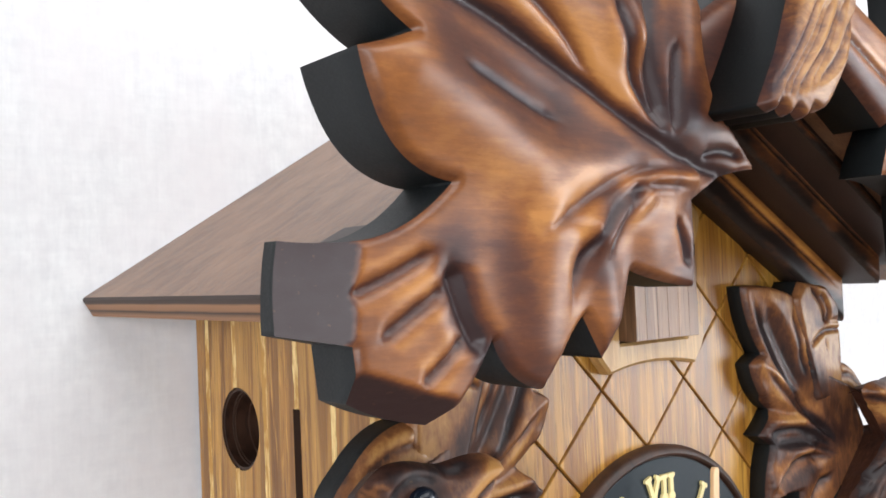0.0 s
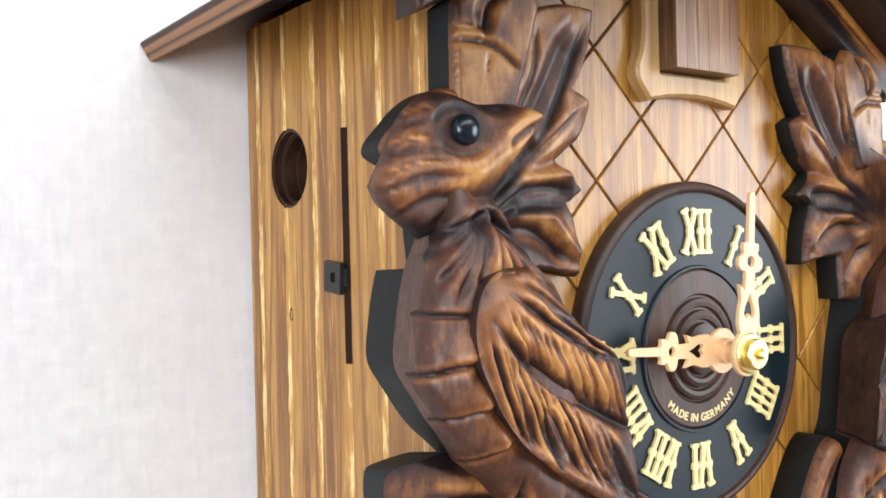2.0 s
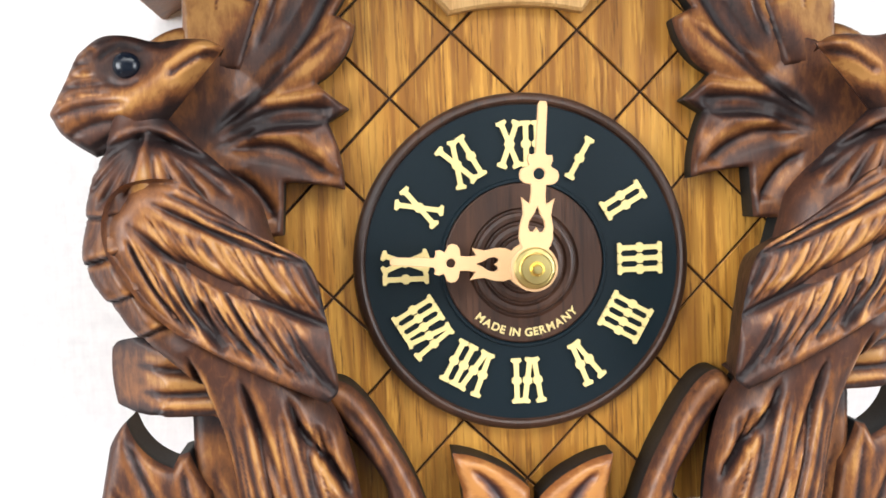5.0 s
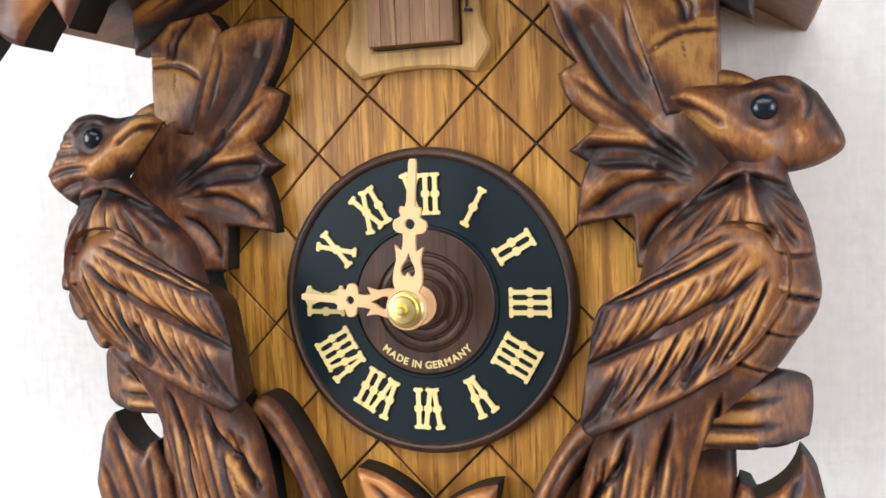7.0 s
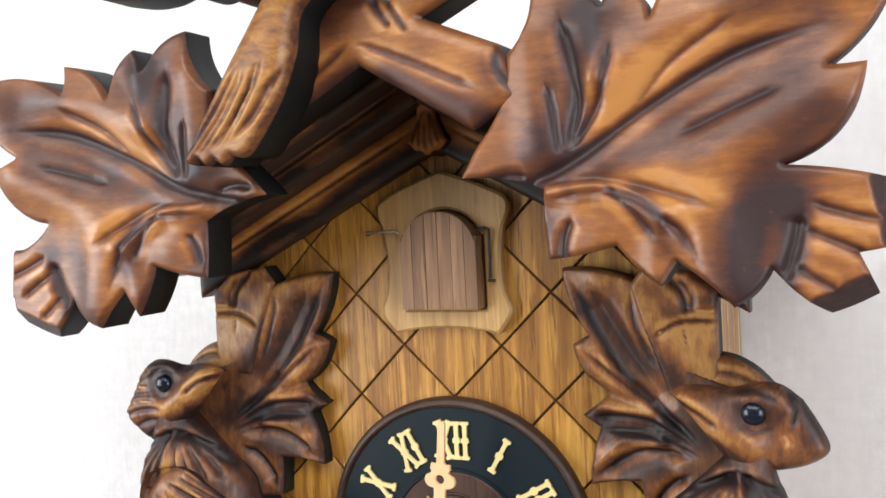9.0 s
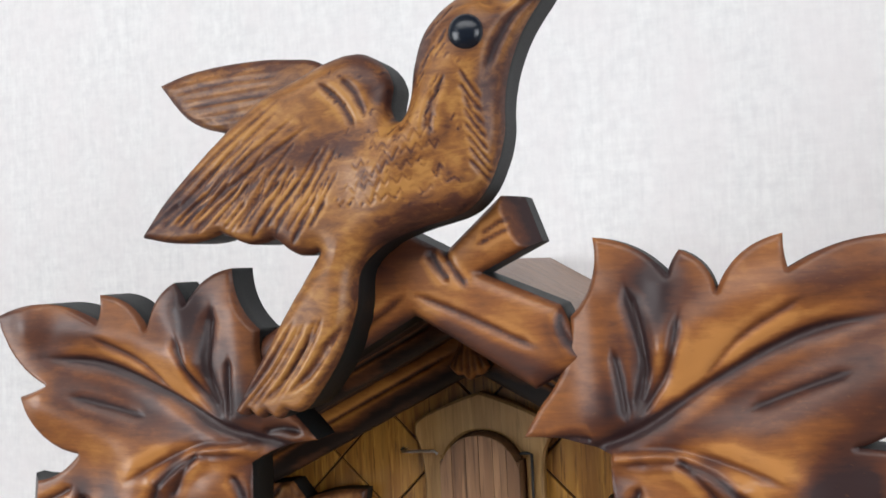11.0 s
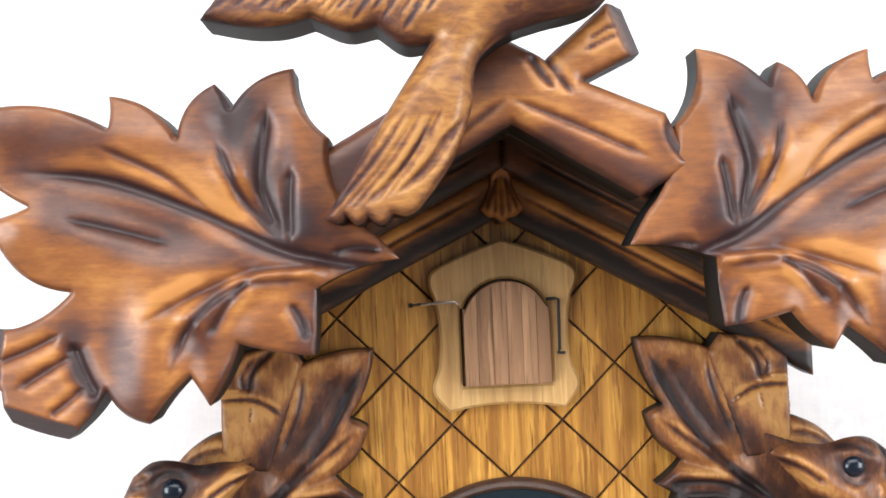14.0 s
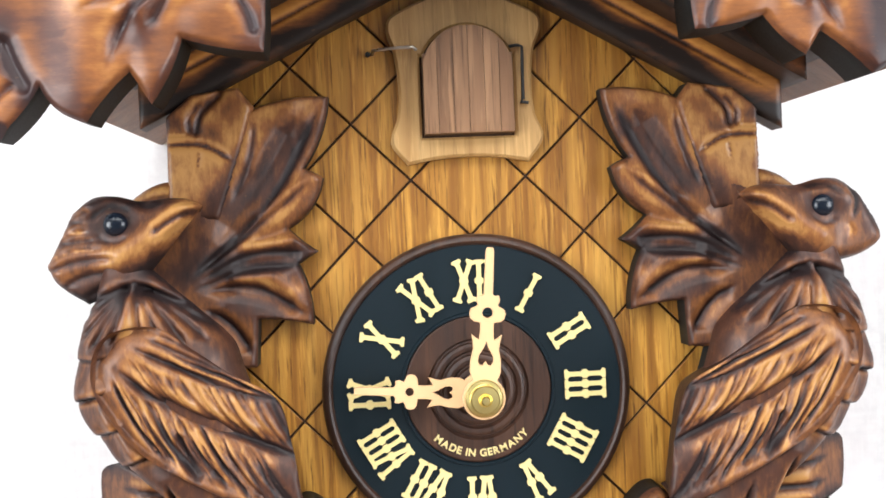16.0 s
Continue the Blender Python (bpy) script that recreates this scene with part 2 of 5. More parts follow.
def box(bm, lo, hi, bevel=0.0, mat=0):
    """A box between two corners in millimetres, its edges rounded."""
    made = bmesh.ops.create_cube(bm, size=1)["verts"]
    a, b = mm(*lo), mm(*hi)
    for v in made:
        v.co = Vector([a[i] + (v.co[i] + 0.5) * (b[i] - a[i]) for i in range(3)])
    faces = {f for v in made for f in v.link_faces}
    if bevel:
        edges = {e for v in made for e in v.link_edges}
        faces = set(bmesh.ops.bevel(bm, geom=list(edges), offset=bevel / 1000, segments=2, affect="EDGES")["faces"]) | {f for f in faces if f.is_valid}
    for f in faces:
        f.material_index = mat
    return bm


def ring(cx, cz, r, n=40, start=0.0, end=360.0):
    full = abs(end - start) >= 360
    return [(cx + r * math.cos(radians(start + (end - start) * i / (n if full else n - 1))), cz + r * math.sin(radians(start + (end - start) * i / (n if full else n - 1)))) for i in range(n)]


def arcs(corners, step=1.0):
    """An outline from corners (x, z, bulge): each stretch to the next corner is an arc that swells outwards by that share of its length."""
    pts = []
    area = sum(a[0] * b[1] - b[0] * a[1] for a, b in zip(corners, corners[1:] + corners[:1]))
    side = 1 if area > 0 else -1
    for a, b in zip(corners, corners[1:] + corners[:1]):
        ax, az, bulge = a
        dx, dz = b[0] - ax, b[1] - az
        n = max(1, int(math.hypot(dx, dz) / step))
        for i in range(n):
            t = i / n
            s = 4 * t * (1 - t) * bulge * side
            pts.append((ax + dx * t + dz * s, az + dz * t - dx * s))
    return pts


def spline(ctrl, step=1.0, closed=True):
    """A smooth line through control points; a third value of 1 makes a point a sharp corner."""
    n = len(ctrl)
    P = np.array([c[:2] for c in ctrl], float)
    sharp = [len(c) > 2 and c[2] == 1 for c in ctrl]
    T = []
    for i in range(n):
        a, b = P[i - 1] if closed or i else P[i], P[(i + 1) % n] if closed or i < n - 1 else P[i]
        T.append((b - a) / 2)
    out = []
    for i in range(n if closed else n - 1):
        j = (i + 1) % n
        p, q = P[i], P[j]
        d = np.linalg.norm(q - p)
        t0 = (q - p) if sharp[i] else T[i]
        t1 = (q - p) if sharp[j] else T[j]
        t0 = t0 / max(1e-6, np.linalg.norm(t0)) * d
        t1 = t1 / max(1e-6, np.linalg.norm(t1)) * d
        m = max(1, int(d / step))
        for k in range(m):
            s = k / m
            h = (2 * s**3 - 3 * s**2 + 1) * p + (s**3 - 2 * s**2 + s) * t0 + (-2 * s**3 + 3 * s**2) * q + (s**3 - s**2) * t1
            out.append((h[0], h[1]))
    if not closed:
        out.append(tuple(P[-1]))
    return out


def inside(pts, poly):
    x, z = pts[:, 0], pts[:, 1]
    res = np.zeros(len(pts), bool)
    q = np.array(poly)
    for (x1, z1), (x2, z2) in zip(q, np.roll(q, -1, 0)):
        hit = (z1 > z) != (z2 > z)
        with np.errstate(divide="ignore", invalid="ignore"):
            res ^= hit & (x < (x2 - x1) * (z - z1) / (z2 - z1) + x1)
    return res


def along(pts, line):
    """Distance from points to an open line, and how far along it (0 to 1) the nearest place lies."""
    line = np.array(line, float)
    best, where = np.full(len(pts), 1e9), np.zeros(len(pts))
    seg = np.linalg.norm(np.diff(line, axis=0), axis=1)
    run = np.concatenate([[0], np.cumsum(seg)]) / max(1e-9, seg.sum())
    for i in range(len(line) - 1):
        a, d = line[i], line[i + 1] - line[i]
        t = np.clip(((pts - a) @ d) / max(1e-12, d @ d), 0, 1)
        dist = np.linalg.norm(pts - a - t[:, None] * d, axis=1)
        near = dist < best
        best[near], where[near] = dist[near], (run[i] + t * (run[i + 1] - run[i]))[near]
    return best, where


def triangulate(loops, extra):
    """Triangles of an outline with holes, through extra points inside."""
    from mathutils.geometry import delaunay_2d_cdt
    pts, edges = [], []
    for loop in loops:
        k = len(pts)
        pts += [Vector(p) for p in loop]
        edges += [(k + i, k + (i + 1) % len(loop)) for i in range(len(loop))]
    nb = len(pts)
    pts += [Vector(p) for p in extra]
    co, _, faces, orig, _, _ = delaunay_2d_cdt(pts, edges, [], 0, 1e-4)
    co = np.array([tuple(c) for c in co])
    tri = np.array([f for f in faces if len(f) == 3])
    mid = co[tri].mean(1)
    keep = inside(mid, loops[0])
    for hole in loops[1:]:
        keep &= ~inside(mid, hole)
    return co, tri[keep]


def shrink(loop, d):
    """An outline moved inwards by d."""
    p = np.array(loop, float)
    area = np.sum(p[:, 0] * np.roll(p[:, 1], -1) - np.roll(p[:, 0], -1) * p[:, 1])
    e = np.roll(p, -1, 0) - p
    e /= np.maximum(1e-9, np.linalg.norm(e, axis=1))[:, None]
    n = np.stack([-e[:, 1], e[:, 0]], 1) * (1 if area > 0 else -1)
    m = n + np.roll(n, 1, 0)
    m /= np.maximum(0.5, (m * m).sum(1) / 2)[:, None]
    return [tuple(q) for q in p + m * d]


def plate(bm, loops, y_front, y_back, mats=(0, 1), chamfer=0.0):
    """A flat cut-out in the x-z plane with real thickness, holes, and a chamfered front edge."""
    front_loops = [shrink(l, chamfer if i == 0 else -chamfer) for i, l in enumerate(loops)] if chamfer else loops
    for y, side, ls in ((y_front, 0, front_loops), (y_back, 1, loops)):
        co, tri = triangulate(ls, [])
        vs = [bm.verts.new(mm(x, y, z)) for x, z in co]
        for a, b, c in tri:
            n = (co[b] - co[a])[0] * (co[c] - co[a])[1] - (co[b] - co[a])[1] * (co[c] - co[a])[0]
            if (n < 0) != (side == 1):
                b, c = c, b
            bm.faces.new((vs[a], vs[b], vs[c])).material_index = mats[side]
    for k, (fl, bl) in enumerate(zip(front_loops, loops)):
        area = sum(a[0] * b[1] - b[0] * a[1] for a, b in zip(bl, bl[1:] + bl[:1]))
        rows = [[bm.verts.new(mm(x, y_front, z)) for x, z in fl]]
        if chamfer:
            rows.append([bm.verts.new(mm(x, y_front + chamfer, z)) for x, z in bl])
        rows.append([bm.verts.new(mm(x, y_back, z)) for x, z in bl])
        for p, q in zip(rows, rows[1:]):
            for i in range(len(p)):
                j = (i + 1) % len(p)
                f = (p[j], p[i], q[i], q[j])
                bm.faces.new(f if (area > 0) == (k == 0) else f[::-1]).material_index = mats[1]
    bmesh.ops.remove_doubles(bm, verts=bm.verts, dist=2e-6)
    return bm


def union_plate(bm, polys, y_front, y_back):
    """Several overlapping outlines cut out as one flat piece."""
    from mathutils.geometry import delaunay_2d_cdt
    pts, edges = [], []
    for loop in polys:
        k = len(pts)
        pts += [Vector(p) for p in loop]
        edges += [(k + i, k + (i + 1) % len(loop)) for i in range(len(loop))]
    co, _, faces, _, _, _ = delaunay_2d_cdt(pts, edges, [], 0, 1e-4)
    co = np.array([tuple(c) for c in co])
    tri = np.array([f for f in faces if len(f) == 3])
    mid = co[tri].mean(1)
    tri = tri[np.any([inside(mid, p) for p in polys], axis=0)]
    used = sorted({int(i) for t in tri for i in t})
    front = {i: bm.verts.new(mm(co[i][0], y_front, co[i][1])) for i in used}
    back = {i: bm.verts.new(mm(co[i][0], y_back, co[i][1])) for i in used}
    seen = {}
    for a, b, c in tri:
        u, v = co[b] - co[a], co[c] - co[a]
        if u[0] * v[1] - u[1] * v[0] < 0:
            b, c = c, b
        bm.faces.new((front[a], front[b], front[c]))
        bm.faces.new((back[a], back[c], back[b]))
        for e in ((a, b), (b, c), (c, a)):
            seen[e] = 1
    for a, b in seen:
        if (b, a) not in seen:
            bm.faces.new((front[b], front[a], back[a], back[b]))
    return bm


def lathe(bm, profile, cx, cz, n=72, mats=None):
    """A turned piece round the y axis: profile of (radius, y)."""
    rings = []
    for r, y in profile:
        if r == 0:
            rings.append([bm.verts.new(mm(cx, y, cz))] * n)
        else:
            rings.append([bm.verts.new(mm(cx + r * math.cos(2 * math.pi * i / n), y, cz + r * math.sin(2 * math.pi * i / n))) for i in range(n)])
    for k, (p, q) in enumerate(zip(rings, rings[1:])):
        for i in range(n):
            j = (i + 1) % n
            loop = []
            for v in (p[i], q[i], q[j], p[j]):
                if v not in loop:
                    loop.append(v)
            if len(loop) > 2:
                bm.faces.new(loop).material_index = mats[k] if mats else 0
    return bm


def hills(pts, loop, shape):
    """Height of a relief over its back, and its stain, at points. shape: see carve()."""
    ring_ = np.array(list(loop) + [loop[0]])
    d, _ = along(pts, ring_)
    r, edge, top = (v(pts[:, 0], pts[:, 1]) if callable(v) else v for v in (shape["round"], shape["edge"], shape["top"]))
    s = np.clip(d / r, 0, 1)
    h = edge + (top - edge) * np.sqrt(np.clip(1 - (1 - s) ** 2, 0, 1))
    gx, gz, px, pz = shape.get("tilt", (0, 0, 0, 0))
    h = h + gx * (pts[:, 0] - px) + gz * (pts[:, 1] - pz)
    stain = np.full(len(pts), shape.get("stain", 0.15))
    for line, width, height in shape.get("swells", ()):
        q, _ = along(pts, line)
        h = h + height * np.exp(-((q / width) ** 2)) * np.clip(d / (0.6 * r), 0, 1)
    for line, width, depth, dark in shape.get("cuts", ()):
        q, t = along(pts, spline(line, 1.5, False))
        fade = np.clip(np.minimum(t, 1 - t) * 7, 0.12, 1)
        w = width * (0.45 + 0.55 * fade)
        v = 0.4 * np.exp(-((q / (1.3 * w)) ** 2)) + 0.6 * np.clip(1 - q / (0.85 * w), 0, 1)
        burr = np.exp(-(((q - 1.9 * w) / (0.8 * w)) ** 2)) * fade
        h = h - depth * fade * v + 0.06 * depth * burr
        stain = stain + 0.98 * dark * fade * np.exp(-((q / (0.6 * w)) ** 2)) - 0.35 * abs(dark) * burr
    for line, run, depth in shape.get("steps", ()):
        a = np.array(sorted(line))
        below = np.interp(pts[:, 0], a[:, 0], a[:, 1]) - pts[:, 1]
        reach = np.clip(np.minimum(pts[:, 0] - a[0, 0], a[-1, 0] - pts[:, 0]) / 3.0, 0, 1)
        h = h - np.where(below > 0, depth * np.clip(1 - below / run, 0, 1), 0) * reach
    for line, width, dark in shape.get("smears", ()):
        q, _ = along(pts, line)
        stain = stain + dark * np.exp(-((q / width) ** 2))
    stain = stain + shape.get("rim", 0.25) * np.exp(-((d / 1.2) ** 2))
    for x, z, nx, nz, low, slope, dark in shape.get("bevels", ()):
        plane = low + slope * ((pts[:, 0] - x) * nx + (pts[:, 1] - z) * nz)
        near = np.hypot(pts[:, 0] - x, pts[:, 1] - z) < 17
        stain = stain + np.where(near, dark * np.clip((h - plane) / 1.2, 0, 1), 0)
        h = np.where(near, np.minimum(h, np.maximum(plane, 1.0)), h)
    if "floor" in shape:
        h = np.maximum(h, shape["floor"])
    return h, np.clip(stain, 0, 1)


def feathers(rng, n, a0, a1, b0, b1, width, depth, dark, ragged=0.35, bend=0.05):
    """Uneven gouged strokes from places on one line to places on another."""
    out = []
    for i in range(n):
        s = min(1, max(0, (i + rng.uniform(-0.35, 0.35)) / (n - 1)))
        a = np.array(a0) + s * (np.array(a1) - np.array(a0))
        b = np.array(b0) + s * (np.array(b1) - np.array(b0))
        p, q = a + (b - a) * rng.uniform(0, ragged), b - (b - a) * rng.uniform(0, 0.5 * ragged)
        m = 0.5 * (p + q) + bend * np.array((q[1] - p[1], p[0] - q[0])) * rng.uniform(0.3, 1.4)
        k = rng.uniform(0.6, 1.35)
        out.append(([tuple(p), tuple(m), tuple(q)], width * rng.uniform(0.7, 1.25), depth * k, dark * rng.uniform(0.6, 1.3)))
    return out


def carve(name, loop, y_back, shape, parent, materials, label="", step=1.0, turn=None, mirror=False):
    """A carved relief: an outline in millimetres, flat at the back, its front swelling, cut and rounded.
    shape: edge (height of the rim), top, round (width of the rounding), swells, cuts, steps, smears, stain, tilt.
    turn: a function from (x, z) to (x, z) that lays the whole piece elsewhere; mirror: it flips the piece."""
    loop = list(loop)
    q = np.array(loop)
    lo, hi = q.min(0), q.max(0)
    rng = random.Random(len(loop))
    grid = []
    row, z = 0, lo[1]
    while z < hi[1]:
        x = lo[0] + (0.5 * step if row % 2 else 0)
        while x < hi[0]:
            grid.append((x + rng.uniform(-0.15, 0.15) * step, z + rng.uniform(-0.15, 0.15) * step))
            x += step
        z += step * 0.866
        row += 1
    grid = np.array(grid)
    grid = grid[inside(grid, loop)]
    grid = grid[along(grid, np.vstack([q, q[:1]]))[0] > 0.45 * step]
    co, tri = triangulate([loop], [tuple(p) for p in grid])
    h, stain = hills(co, loop, shape)
    xy = np.array([turn(*p) for p in co]) if turn else co
    flip = mirror
    verts, faces, mats, tone = [], [], [], []
    for (x, z), y in zip(xy, h):
        verts.append(tuple(mm(x, y_back - y, z)))
    tone += list(stain)
    n = len(verts)
    edges = {}
    for a, b, c in tri:
        u, v = co[b] - co[a], co[c] - co[a]
        if u[0] * v[1] - u[1] * v[0] < 0:
            b, c = c, b
        for e in ((a, b), (b, c), (c, a)):
            edges[e] = edges.get(e, 0) + 1
        faces.append((a, c, b) if flip else (a, b, c))
        mats.append(0)
    rim = [e for e in edges if (e[1], e[0]) not in edges]
    wall = {}
    under = np.array(shrink(loop, shape["under"])) if "under" in shape else None
    for a, b in rim:
        for k in (a, b):
            if k not in wall:
                x, z = xy[k]
                wall[k] = len(verts)
                verts.append(tuple(mm(x, y_back - h[k], z)))
                if under is not None:
                    c = under[int(np.argmin(np.hypot(q[:, 0] - co[k][0], q[:, 1] - co[k][1])))]
                    x, z = turn(*c) if turn else c
                verts.append(tuple(mm(x, y_back, z)))
                tone += [shape.get("wall", 1.0)] * 2
        ka, kb = wall[a], wall[b]
        f = (kb, ka, ka + 1, kb + 1)
        faces.append(f[::-1] if flip else f)
        mats.append(1)
    walls = len(faces)
    back = {}
    if under is not None:
        # an undercut piece has a smaller back
        bco, btri = triangulate([[tuple(p) for p in under]], [])
        first = len(verts)
        verts += [tuple(mm(*((turn(*p) if turn else tuple(p))[0], y_back, (turn(*p) if turn else tuple(p))[1]))) for p in bco]
        tone += [1.0] * len(bco)
        for a, b, c in btri:
            u, v = bco[b] - bco[a], bco[c] - bco[a]
            f = (a, c, b) if u[0] * v[1] - u[1] * v[0] > 0 else (a, b, c)
            faces.append(tuple(first + k for k in (f[::-1] if flip else f)))
            mats.append(1)
    for a, b, c in tri if under is None else ():
        f = []
        for k in (a, c, b):
            if k in wall:
                f.append(wall[k] + 1)
            else:
                if k not in back:
                    back[k] = len(verts)
                    verts.append(tuple(mm(xy[k][0], y_back, xy[k][1])))
                    tone.append(1.0)
                f.append(back[k])
        u, v = co[b] - co[a], co[c] - co[a]
        if u[0] * v[1] - u[1] * v[0] < 0:
            f = f[::-1]
        faces.append(tuple(f[::-1]) if flip else tuple(f))
        mats.append(1)
    mesh = bpy.data.meshes.new(name)
    mesh.from_pydata(verts, [], faces)
    mesh.polygons.foreach_set("material_index", mats)
    mesh.polygons.foreach_set("use_smooth", [True] * walls + [False] * (len(faces) - walls))
    att = mesh.attributes.new("stain", "FLOAT", "POINT")
    att.data.foreach_set("value", np.array(tone, np.float32))
    for m in materials:
        mesh.materials.append(m)
    mesh.update()
    return place(tagged(new(name, mesh), label), parent)


# ---------------------------------------------------------------- the room
def slab(name, lo, hi, material, label, category):
    bm = bmesh.new()
    box(bm, lo, hi)
    mesh = bpy.data.meshes.new(name)
    bm.to_mesh(mesh)
    bm.free()
    mesh.materials.append(material)
    return tagged(new(name, mesh), label, category, kind="structure")


WALL_Y = 120.5
slab("wall_north", (-2300, WALL_Y, -1500), (2500, WALL_Y + 120, 1100), M_WALL, "white painted canvas wall behind the clock", "wall")
# walls, floor and ceiling out of view, added to close the room
slab("wall_south", (-2300, -3400, -1500), (2500, -3300, 1100), M_ROOM, "added plain grey room wall, out of view", "wall")
slab("floor", (-2400, -3400, -1560), (2600, WALL_Y + 120, -1500), M_FLOOR, "brown boarded shop floor", "floor")
slab("ceiling", (-2400, -3400, 1100), (2600, WALL_Y + 120, 1180), M_ROOM, "added plain grey ceiling, out of view", "ceiling")
# two unseen walls, an opening added in each, from a0 to a1 along the wall
for name, lo, hi, axis, a0, a1 in (("wall_west", (-2400, -3400), (-2300, WALL_Y + 120), 1, -2500, -1000), ("wall_east", (2500, -3400), (2600, WALL_Y + 120), 1, -2400, -1000)):
    bm = bmesh.new()
    for b0, b1, z0, z1 in ((lo[axis], a0, -1500, 1100), (a1, hi[axis], -1500, 1100), (a0, a1, -1500, -550), (a0, a1, 1030, 1100)):
        p, q = [*lo, z0], [*hi, z1]
        p[axis], q[axis] = b0, b1
        box(bm, p, q)
    mesh = bpy.data.meshes.new(name)
    bm.to_mesh(mesh)
    bm.free()
    mesh.materials.append(M_ROOM)
    tagged(new(name, mesh), "added plain grey wall with a lamp opening, out of view", "wall", kind="structure")


# ---------------------------------------------------------------- the clock case
clock_case = thing("cuckoo_clock", mm(0, WALL_Y, -82), "golden-brown carved wooden cuckoo clock hanging on the white wall", "cuckoo clock")
HALF, BACK, BASE = 91.6, 119.5, -81.0
LEFT = -94.6                        # outer face of the left wall
PITCH, RAKE = 0.597, 0.53          # rise of the roof and of its mouldings over their run
EAVE_X, EAVE_Z, RIDGE_Z = 133.0, 102.8, 182.2


def clip(poly, a, b, c):
    """The part of a convex outline where a x + b z <= c."""
    out = []
    for p, q in zip(poly, poly[1:] + poly[:1]):
        dp, dq = a * p[0] + b * p[1] - c, a * q[0] + b * q[1] - c
        if dp <= 0:
            out.append(p)
        if dp * dq < 0:
            t = dp / (dp - dq)
            out.append((p[0] + t * (q[0] - p[0]), p[1] + t * (q[1] - p[1])))
    return out


def tile(name, poly, y_face, depth, lip, material, parent, turn=None):
    """A flat piece with a chamfered edge; poly runs round it in x and z."""
    n = len(poly)
    area = sum(a[0] * b[1] - b[0] * a[1] for a, b in zip(poly, poly[1:] + poly[:1]))
    if area < 0:
        poly = poly[::-1]
    c = np.mean(poly, 0)
    inner = [tuple(np.array(p) + (c - np.array(p)) / max(1e-6, np.linalg.norm(c - np.array(p))) * lip * 1.3) for p in poly]
    f = turn or (lambda x, y, z: (x, y, z))
    verts = [tuple(mm(*f(x, y_face, z))) for x, z in inner] + [tuple(mm(*f(x, y_face + lip, z))) for x, z in poly] + [tuple(mm(*f(x, y_face + depth, z))) for x, z in poly]
    faces = [tuple(range(n))]
    for k in (0, n):
        faces += [(k + (i + 1) % n, k + i, k + n + i, k + n + (i + 1) % n) for i in range(n)]
    mesh = bpy.data.meshes.new(name)
    mesh.from_pydata(verts, [], faces)
    mesh.materials.append(material)
    mesh.update()
    return place(new(name, mesh), parent)


# the boards of the case
bm = bmesh.new()
INNER = HALF - 3.4
INNER_LEFT = -LEFT - 3.4
gable = [(-INNER_LEFT, BASE), (INNER, BASE), (INNER, EAVE_Z + 12), (0, RIDGE_Z - 10), (-INNER_LEFT, EAVE_Z + 12)]
plate(bm, [gable], 1.2, 10.0)
front_panel = part("front_panel", bm, [M_GROOVE, M_PANEL], clock_case, "golden oak front board scored with a diamond lattice")
bm = bmesh.new()
plate(bm, [gable], BACK - 6, BACK)
part("back_board", bm, [M_SIDE, M_SIDE], clock_case)
bm = bmesh.new()
box(bm, (-HALF + 1, 10, BASE), (HALF - 1, BACK - 6, BASE + 8), 1)
part("base_board", bm, M_SIDE, clock_case)

# the diamond lattice: every field of the front board a chamfered piece
DX = 19.6


def lattice_z(m):
    return 50 + m * (19.5 if m > 0 else 20.15)


for k in range(-5, 6):
    for m in range(-7, 7):
        if (k + m) % 2 == 0:
            continue
        cx, cz, zl, zh = k * DX, lattice_z(m), lattice_z(m - 1), lattice_z(m + 1)
        g = 0.97
        quad = [(cx - DX * g, cz), (cx, cz + (zl - cz) * g), (cx + DX * g, cz), (cx, cz + (zh - cz) * g)]
        for a, b, c in ((1, 0, INNER), (-1, 0, INNER_LEFT), (0, -1, -BASE), (PITCH, 1, RIDGE_Z - 12), (-PITCH, 1, RIDGE_Z - 12)):
            quad = clip(quad, a, b, c) if quad else quad
        if len(quad) >= 3:
            tile("diamond_field", quad, 0.0, 1.6, 0.25, M_PANEL, front_panel)

# side walls of narrow upright boards; u runs along the depth of the case
HOLE_U, HOLE_Z, HOLE_R = 87.2, 59.0, 13.2
SLOT_U0, SLOT_U1, SLOT_Z0, SLOT_Z1 = 48.0, 52.2, -2.8, 68.6


